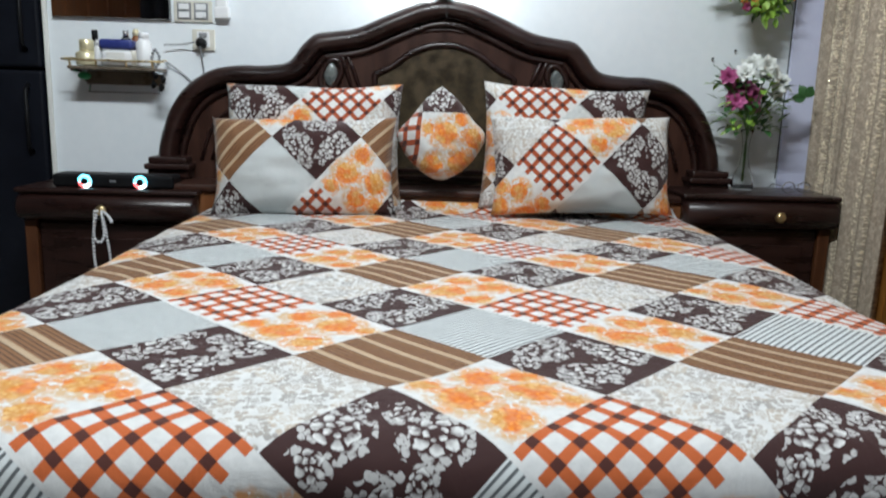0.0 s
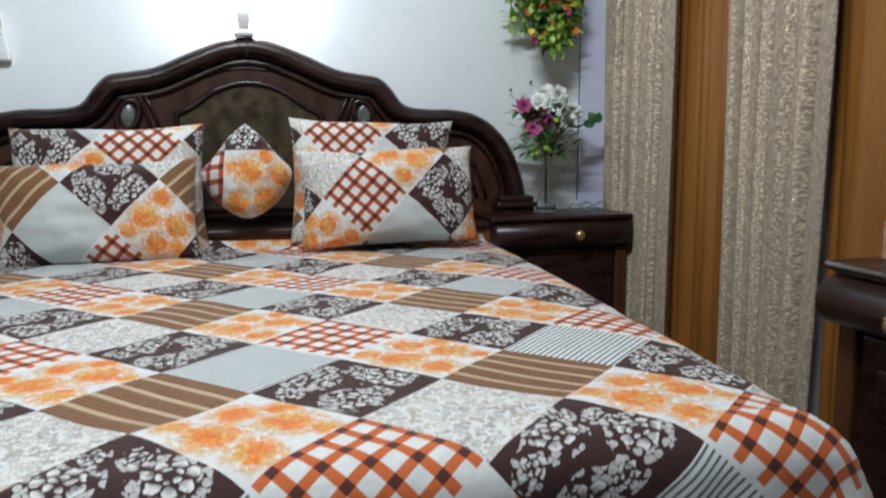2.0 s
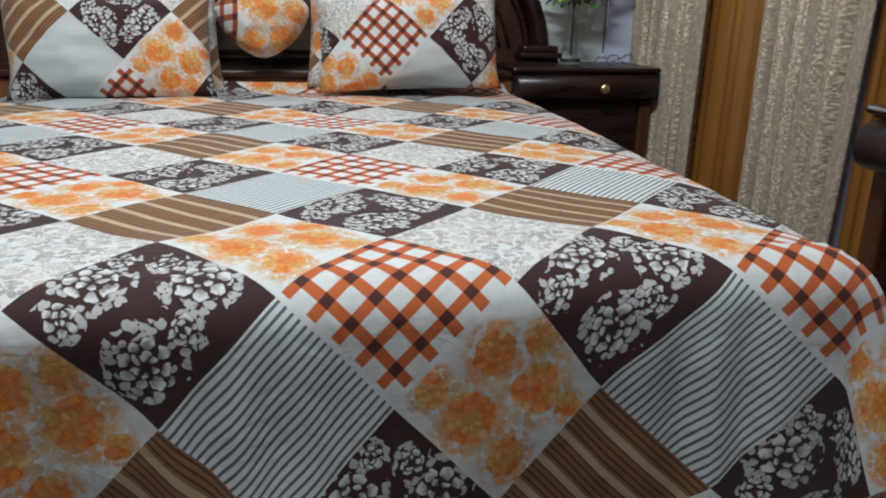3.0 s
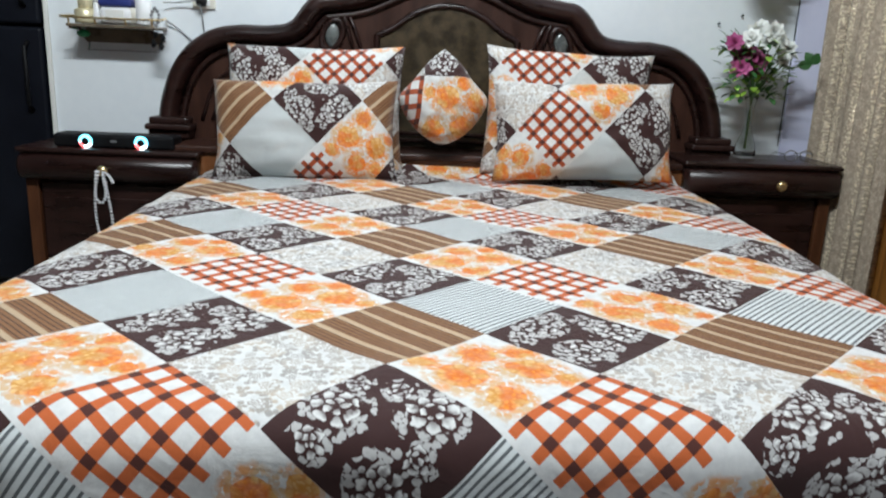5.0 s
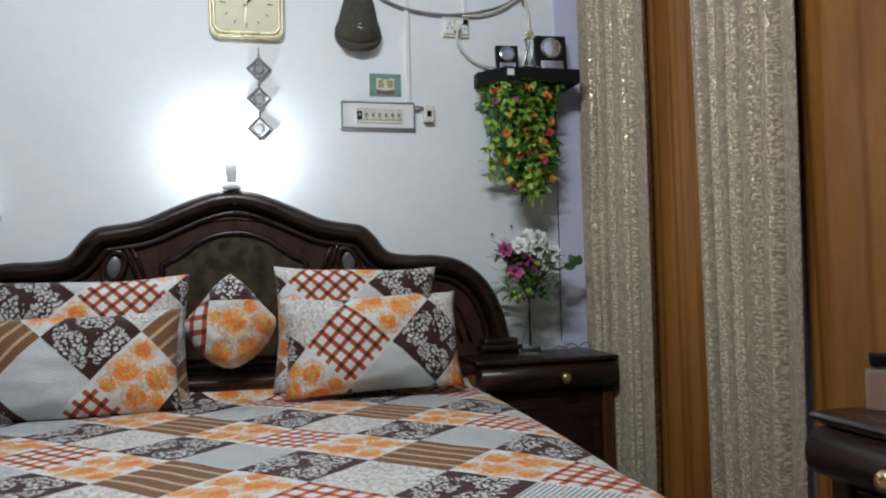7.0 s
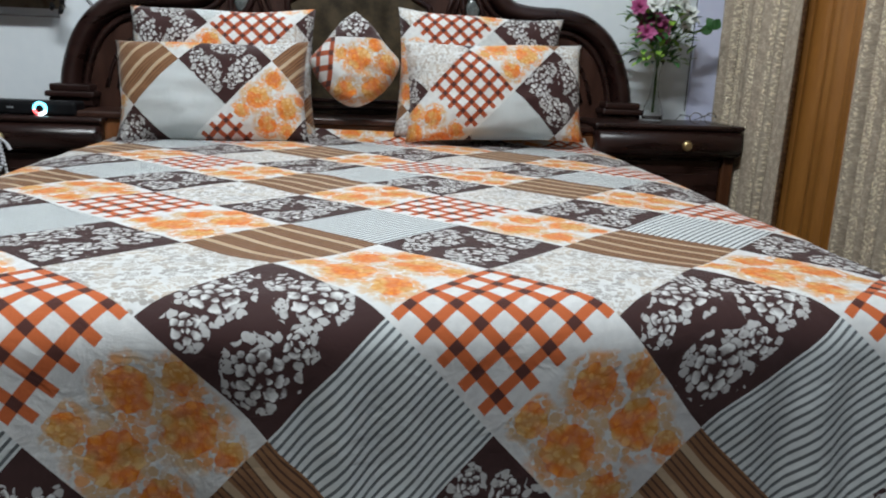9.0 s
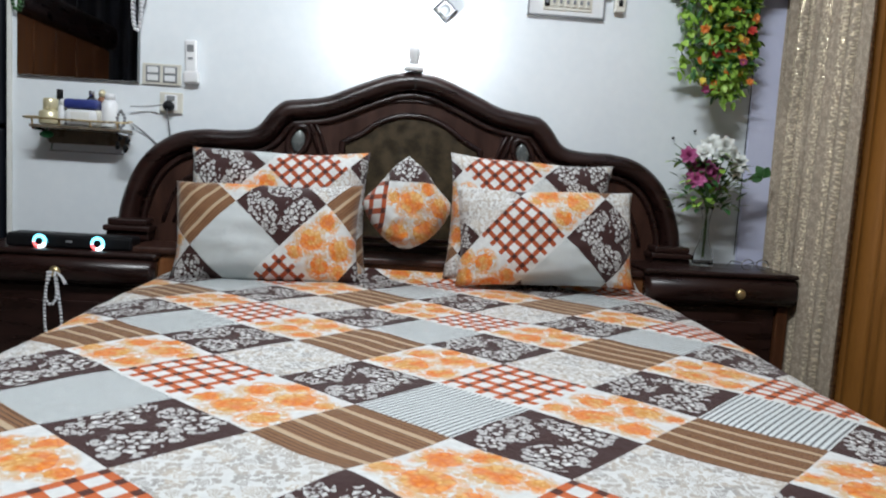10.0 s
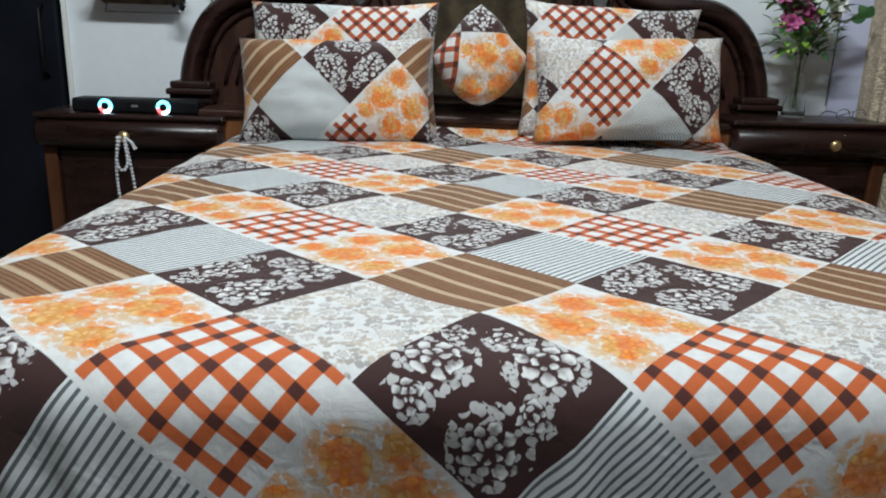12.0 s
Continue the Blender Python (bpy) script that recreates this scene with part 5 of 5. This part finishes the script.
part("gold_disc", lathe([(0.016, 0), (0.016, 0.008), (0.010, 0.010)], 16, None, Matrix.Translation((0, -0.004, 0.148)) @ Matrix.Rotation(radians(90), 4, "X")), GOLD, tr)


def leaf_into(bm, m, length, width):
    """A folded pointed leaf with five cross lines."""
    prev = None
    for k in range(5):
        t = k / 4
        w = width * math.sin(math.pi * min(t * 0.92 + 0.06, 1.0)) ** 0.8
        z = -0.25 * length * t * t
        row = [bm.verts.new(m @ Vector((-w, t * length, z + 0.25 * w))), bm.verts.new(m @ Vector((0, t * length, z))), bm.verts.new(m @ Vector((w, t * length, z + 0.25 * w)))]
        if prev:
            bm.faces.new((prev[0], prev[1], row[1], row[0])), bm.faces.new((prev[1], prev[2], row[2], row[1]))
        prev = row


def bloom(m, size, petals, layers=2, seed=0):
    bm = bmesh.new()
    rng = random.Random(seed)
    for ly in range(layers):
        for k in range(petals):
            a = 2 * math.pi * (k + 0.5 * ly) / petals + rng.uniform(-0.15, 0.15)
            lift = radians(rng.uniform(15, 40) + 28 * ly)
            leaf_into(bm, m @ Matrix.Rotation(a, 4, "Z") @ Matrix.Rotation(lift, 4, "X"), size * (1 - 0.25 * ly), size * 0.42)
    ball(m.translation, size * 0.22, bm, 6)
    return bm


def spread(rng):
    return Matrix.Rotation(rng.uniform(0, 6.28), 4, "Z") @ Matrix.Rotation(rng.uniform(0.3, 1.4), 4, "X")


rng = random.Random(11)
vine = thing("artificial_vine", "trailing artificial vine with red and orange flowers", "artificial plant")
stems, leaves, dark = bmesh.new(), bmesh.new(), bmesh.new()
VX, VY, VT, VB = 1.135, 2.765, 1.715, 1.25
for s in range(26):
    x, y = VX + rng.uniform(-0.17, 0.17), VY + rng.uniform(-0.055, 0.045)
    end = VB + 0.10 * abs(x - VX) / 0.17 * rng.uniform(0.2, 1.2) + rng.uniform(0, 0.09)
    pts = [Vector((VX + (x - VX) * 0.9, y, VT - 0.03))]
    while pts[-1].z > end:
        p = pts[-1]
        pull = (VX + 0.01 - p.x) * 0.05
        pts.append(Vector((p.x + rng.uniform(-0.012, 0.012) + pull * 0.4, min(max(p.y + rng.uniform(-0.012, 0.010), 2.69), 2.83), p.z - 0.025)))
    tube(pts, 0.0022, 5, stems)
    for p in pts:
        for _ in range(3):
            yaw = rng.uniform(-1.9, 1.9) + math.pi
            m = Matrix.Translation(p + Vector((rng.uniform(-0.012, 0.012), rng.uniform(-0.012, 0.004), rng.uniform(-0.012, 0.012)))) @ Matrix.Rotation(yaw, 4, "Z") @ Matrix.Rotation(rng.uniform(-1.3, 0.5), 4, "X") @ Matrix.Rotation(rng.uniform(-0.7, 0.7), 4, "Y")
            leaf_into(leaves if rng.random() < 0.74 else dark, m, rng.uniform(0.028, 0.046), rng.uniform(0.009, 0.014))
tagged(part("stems", stems, STEM, vine, "thin green stems"), kind="stuff")
tagged(part("light_leaves", leaves, LEAF, vine, "bright green leaves", smooth=True), kind="stuff")
tagged(part("dark_leaves", dark, LEAF_DARK, vine, "dark green leaves", smooth=True), kind="stuff")
for k in range(46):
    z = rng.uniform(VB + 0.03, VT - 0.03)
    x = VX + rng.uniform(-0.165, 0.150) * (0.55 + 0.45 * (z - VB) / (VT - VB))
    mt = rng.choice([RED, RED, RED, ORANGE, ORANGE, ORANGE, ORANGE, YELLOW, YELLOW, PINK]) if z < 1.66 else rng.choice([RED, ORANGE, RED])
    m = Matrix.Translation((x, 2.695 + rng.uniform(-0.012, 0.018), z)) @ Matrix.Rotation(radians(90) + rng.uniform(-0.5, 0.5), 4, "X") @ Matrix.Rotation(rng.uniform(-0.5, 0.5), 4, "Y")
    part("flower", bloom(m, rng.uniform(0.012, 0.020), 6, 2, k), mt, vine)

# ---- on the right nightstand ----
vase = thing("flower_vase", "slim clear glass vase with artificial bouquet", "vase", pose(1.112, 2.70, 0.669))
prof = [(0.030, 0), (0.036, 0.004), (0.038, 0.020), (0.032, 0.050), (0.018, 0.085), (0.012, 0.120), (0.012, 0.160), (0.018, 0.195), (0.024, 0.210)]
part("vase_glass", lathe(prof + [(0.022, 0.210), (0.016, 0.194), (0.010, 0.160), (0.010, 0.120), (0.016, 0.086), (0.030, 0.050), (0.035, 0.020), (0.030, 0.008)], 24), VASE_GLASS, vase, "clear glass", smooth=True)
rng = random.Random(5)
lv, ds = bmesh.new(), bmesh.new()
heads = [(-0.080, 0.350, PINK), (-0.055, 0.330, PINK), (-0.018, 0.300, PINK), (-0.030, 0.345, PINK), (0.012, 0.325, PINK), (-0.105, 0.385, PINK), (0.005, 0.285, PINK),
         (-0.020, 0.420, WHITE_PETAL), (0.010, 0.440, WHITE_PETAL), (-0.050, 0.400, WHITE_PETAL), (0.075, 0.345, WHITE_PETAL), (0.110, 0.350, WHITE_PETAL), (0.090, 0.315, WHITE_PETAL), (0.035, 0.385, WHITE_PETAL), (0.055, 0.395, WHITE_PETAL), (-0.062, 0.305, PINK), (0.030, 0.275, PINK), (0.030, 0.425, WHITE_PETAL), (0.100, 0.375, WHITE_PETAL)]
for k, (dx, dz, mt) in enumerate(heads):
    dy = rng.uniform(-0.06, 0.03)
    part("stem", tube(smooth_line([(0.004 * rng.uniform(-1, 1), 0, 0.03), (0, 0, 0.18), (dx * 0.45, dy * 0.5, 0.24 + dz * 0.1), (dx, dy, dz - 0.005)], 5), 0.0018, 5), STEM, vase)
    m = Matrix.Translation((dx, dy, dz)) @ Matrix.Rotation(radians(60) + rng.uniform(-0.5, 0.4), 4, "X") @ Matrix.Rotation(rng.uniform(-0.6, 0.6), 4, "Y")
    part("bloom", bloom(m, (1.35 if mt is PINK else 1.2) * rng.uniform(0.022, 0.031), 7, 3, k), mt, vase)
for k in range(190):
    a, r = rng.uniform(0, 6.28), rng.uniform(0.02, 0.12)
    p = Vector((r * math.cos(a) * 1.1, r * math.sin(a) * 0.55 - 0.01, rng.uniform(0.22, 0.42) - 0.25 * r))
    m = Matrix.Translation(p) @ Matrix.Rotation(a - math.pi / 2 + rng.uniform(-0.5, 0.5), 4, "Z") @ Matrix.Rotation(rng.uniform(-0.4, 0.9), 4, "X")
    leaf_into(ds if k % 2 else lv, m, rng.uniform(0.028, 0.052), rng.uniform(0.007, 0.014))
for k in range(16):
    a = rng.uniform(2.2, 4.2)
    tube(smooth_line([(0, 0, 0.22), (0.05 * math.cos(a), 0.02 * math.sin(a), 0.36), (0.14 * math.cos(a), 0.04 * math.sin(a), rng.uniform(0.35, 0.43))], 5), 0.0012, 4, ds)
tagged(part("light_leaves", lv, LEAF, vase, "green filler leaves", smooth=True), kind="stuff")
tagged(part("dark_leaves", ds, LEAF_DARK, vase, "dark green filler leaves and sprays"), kind="stuff")
part("leaf_stem", tube(smooth_line([(0, 0, 0.2), (0.08, -0.01, 0.29), (0.15, -0.01, 0.325), (0.185, -0.01, 0.33)], 5), 0.0016, 5), STEM, vase)
bm = bmesh.new()
for a in (-0.6, 0.5, 1.7):
    leaf_into(bm, Matrix.Translation((0.185, -0.012, 0.325)) @ Matrix.Rotation(radians(90), 4, "X") @ Matrix.Rotation(a, 4, "Z"), 0.045, 0.018)
part("large_leaf", bm, LEAF_DARK, vase, "broad dark green leaf", smooth=True)

gl = thing("eyeglasses", "thin metal eyeglasses lying folded", "eyeglasses", pose(1.275, 2.63, 0.669, 0, 0, 15))
for x in (-0.032, 0.032):
    ring = [(x + 0.026 * math.cos(a), 0.004, 0.020 + 0.018 * math.sin(a)) for a in np.linspace(0, 2 * math.pi, 18, endpoint=False)]
    part("rim", tube(ring, 0.0016, 6, closed=True), CHROME, gl, smooth=True)
    part("temple", tube([(x * 1.8, 0.004, 0.026), (x * 1.9, 0.05, 0.028), (x * 1.3, 0.10, 0.006)], 0.0016, 6), CHROME, gl)
part("bridge", tube([(-0.008, 0.004, 0.026), (0.0, 0.0, 0.030), (0.008, 0.004, 0.026)], 0.0016, 6), CHROME, gl)

# ---- on the left nightstand ----
sbar = thing("sound_bar", "black desktop speaker with two glowing coloured rings", "speaker", pose(-1.018, 2.62, 0.6345))
part("body", box(-0.195, 0.195, -0.045, 0.045, 0, 0.044, 0.010, seg=3), BLACK_PLASTIC, sbar)
for x in (-0.089, 0.089):
    cone = part("speaker_cone", dome(0.015, 0.010, Matrix.Translation((x, -0.044, 0.021)) @ Matrix.Rotation(radians(90), 4, "X")), BLACK_PLASTIC, sbar, smooth=True)
    for a0, a1, mt, label in ((-0.4, 1.5, RING_CYAN, "cyan light"), (1.5, 3.3, RING_CYAN, "cyan light"), (3.3, 4.5, RING_RED, "red light"), (4.5, 5.88, RING_WHITE, "white light")):
        part("light_ring", tube([(x + 0.0165 * math.cos(a), -0.047, 0.021 + 0.0165 * math.sin(a)) for a in np.linspace(a0, a1, 9)], 0.0058, 7), mt, cone, label, smooth=True)
part("logo_bar", box(-0.010, 0.010, -0.0462, -0.0452, 0.020, 0.026, 0), GREY, sbar)
pb = thing("prayer_beads", "white prayer beads looped over the drawer knob", "beads", group="strings of beads")
kx, ky, kz = -1.03, 2.490, 0.570
tagged(part("bead_string", strand("b", [(kx - 0.008, ky, kz), (kx - 0.026, ky + 0.006, kz - 0.072), (kx - 0.026, ky + 0.006, kz - 0.168), (kx - 0.012, ky + 0.008, kz - 0.222), (kx + 0.012, ky + 0.008, kz - 0.222), (kx + 0.024, ky + 0.006, kz - 0.168), (kx + 0.012, ky + 0.004, kz - 0.05), (kx + 0.006, ky, kz)], 0.0055, ""), PEARL, pb, smooth=True), kind="stuff")
tagged(part("bead_string", strand("b", [(kx - 0.014, ky - 0.004, kz), (kx - 0.022, ky, kz - 0.08), (kx - 0.004, ky, kz - 0.10), (kx + 0.010, ky, kz - 0.07), (kx + 0.006, ky - 0.004, kz)], 0.0055, ""), PEARL, pb, smooth=True), kind="stuff")
part("tassel", tube([(kx + 0.012, ky - 0.006, kz + 0.002), (kx + 0.028, ky - 0.004, kz - 0.014), (kx + 0.036, ky, kz - 0.034)], [0.003, 0.005, 0.006], 6), PEARL, pb)

# ---- tall dark cabinet beyond the left nightstand ----
fr = thing("refrigerator", "tall blue-black enamel refrigerator in the dark alcove", "refrigerator", pose(-1.37, 0.43, 0))
part("cabinet_body", box(-0.62, 0.0, 2.51, 3.10, 0.06, 1.54, 0.012, seg=3), BLACK_GLOSS, fr)
part("upper_door", box(-0.62, 0.0, 2.46, 2.506, 1.02, 1.54, 0.012, seg=3), BLACK_GLOSS, fr)
part("lower_door", box(-0.62, 0.0, 2.46, 2.506, 0.08, 1.01, 0.012, seg=3), BLACK_GLOSS, fr)
part("door_handle", tube([(-0.05, 2.458, 1.08), (-0.05, 2.43, 1.10), (-0.05, 2.43, 1.30), (-0.05, 2.458, 1.32)], 0.007, 8), BLACK_PLASTIC, fr, smooth=True)
part("door_handle", tube([(-0.05, 2.458, 0.72), (-0.05, 2.43, 0.74), (-0.05, 2.43, 0.94), (-0.05, 2.458, 0.96)], 0.007, 8), BLACK_PLASTIC, fr, smooth=True)
for x in (-0.56, -0.06):
    part("foot", lathe([(0.02, 0), (0.02, 0.06)], 10, None, Matrix.Translation((x, 2.56, 0))), BLACK_PLASTIC, fr)
tagged(part("trim_edge", box(-1.334, -1.318, WY - 0.012, WY, 0.0, 2.7, 0.003), PAPER), "pale painted door trim at the wall's end", "trim", kind="structure")

# ---- things on the dresser ----
pf = thing("perfume_bottle", "square clear glass perfume bottle with black cap", "perfume bottle", pose(1.155, 1.108, 0.728, 0, 0, -40), "things on the dresser")
part("bottle_glass", box(-0.034, 0.034, -0.018, 0.018, 0.0, 0.068, 0.006, seg=3), CLEAR_PLASTIC, pf)
part("shoulder", box(-0.021, 0.021, -0.011, 0.011, 0.0685, 0.072, 0.001), CHROME, pf)
part("cap", box(-0.027, 0.027, -0.014, 0.014, 0.0725, 0.094, 0.003), BLACK_PLASTIC, pf, "black cap")
ob = thing("plastic_box", "low clear plastic box with gold band", "box", pose(1.205, 1.045, 0.728, 0, 0, 8), "things on the dresser")
part("body", box(-0.050, 0.050, -0.038, 0.038, 0, 0.060, 0.006), CLEAR_PLASTIC, ob)
part("edge_band", box(-0.051, 0.051, -0.039, 0.039, 0.014, 0.022, 0.0005), GOLD, ob, "gold band")
part("lid", box(-0.044, 0.044, -0.032, 0.032, 0.0605, 0.070, 0.003), CLEAR_PLASTIC, ob)
jar = thing("cosmetic_jar", "tall pale plastic jar with pink label", "jar", pose(1.285, 1.105, 0.728), "things on the dresser")
part("body", lathe([(0.026, 0), (0.030, 0.004), (0.030, 0.150), (0.026, 0.156)], 20), PAPER, jar, smooth=True)
part("label_band", lathe([(0.0308, 0.090), (0.0312, 0.092), (0.0312, 0.132), (0.0308, 0.134)], 20), PINK_BOX, jar, "pink label", smooth=True)
part("cap", lathe([(0.030, 0.1565), (0.032, 0.160), (0.032, 0.200), (0.028, 0.206)], 20), WHITE, jar, smooth=True)

# ---- the far side of the room, seen in the mirror ----
wd = thing("wardrobe", "orange teak wardrobe with dark rounded cornice", "wardrobe", pose(-2.77, -2.15, 0, 0, 0, 90))
part("carcass", box(0, 2.4, 0.0, 0.55, 0.0, 1.92, 0.006), TEAK, wd)
for k in range(6):
    dd = part("door", box(0.015 + 0.40 * k, 0.395 + 0.40 * k, -0.022, -0.001, 0.10, 1.90, 0.004), TEAK, wd)
    part("door_knob", ball((0.36 + 0.40 * k - 0.32 * (k % 2), -0.034, 0.95), 0.014, seg=10), BRASS, dd)
part("cornice", box(-0.05, 2.44, -0.10, 0.58, 1.921, 2.15, 0.07, seg=5), WALNUT, wd, "dark rounded cornice", smooth=True)
cresting = smooth_line([(0.35, 1.36), (0.50, 1.40), (0.62, 1.46), (0.74, 1.45), (0.84, 1.56), (0.94, 1.45), (1.06, 1.46), (1.2, 1.40), (1.4, 1.36)], 6)
part("carved_crest", plate([(p[0], p[1]) for p in cresting] + [(1.4, 1.25), (0.35, 1.25)], -0.024, -0.05), WALNUT, wd, "dark carved crest")
gc = thing("grey_curtain", "charcoal grey pleated curtain opposite the bed", "curtain")
bm = bmesh.new()
rows = []
for k in range(161):
    x = -3.35 + 2.1 * k / 160
    rows.append([bm.verts.new((x, -2.9 + 0.035 * math.sin(k * 0.55) + 0.012 * math.sin(k * 1.7), z)) for z in (0.03, 0.8, 1.6, 2.7)])
for lo, hi in zip(rows, rows[1:]):
    for k in range(3):
        bm.faces.new((lo[k], hi[k], hi[k + 1], lo[k + 1]))
part("cloth", bm, GREY_CURTAIN, gc, smooth=True)
part("rail", tube([(-3.38, -2.9, 2.71), (-1.2, -2.9, 2.71)], 0.012, 8), BRASS, gc)
tl = thing("tube_light", "lit white ceiling tube light above the bed", "ceiling light", pose(-0.22, 0.60, 2.93))
part("tray", box(-0.60, 0.60, -0.05, 0.05, 0.02, 0.069, 0.006), WHITE, tl)
for x in (-0.585, 0.585):
    part("end_cap", box(x - 0.012, x + 0.012, -0.03, 0.03, -0.018, 0.02, 0.004), WHITE, tl)
part("tube", tube([(-0.57, 0, 0.0), (0.57, 0, 0.0)], 0.013, 12), RING_WHITE, tl, "lit fluorescent tube", smooth=True)

# nails left in the wall
for x, z in ((-0.31, 2.07), (1.02, 1.12), (1.10, 1.15)):
    nl_ = thing("wall_nail", "small dark nail driven into the wall", "nail", pose(x, WY, z), "nails in the wall")
    part("shank", tube([(0, 0.0, 0), (0, -0.012, 0.002)], 0.003, 6), BLACK_PLASTIC, nl_)
    part("head", dome(0.004, 0.002, Matrix.Translation((0, -0.012, 0.002)) @ Matrix.Rotation(radians(90), 4, "X"), seg=10), BLACK_PLASTIC, nl_)
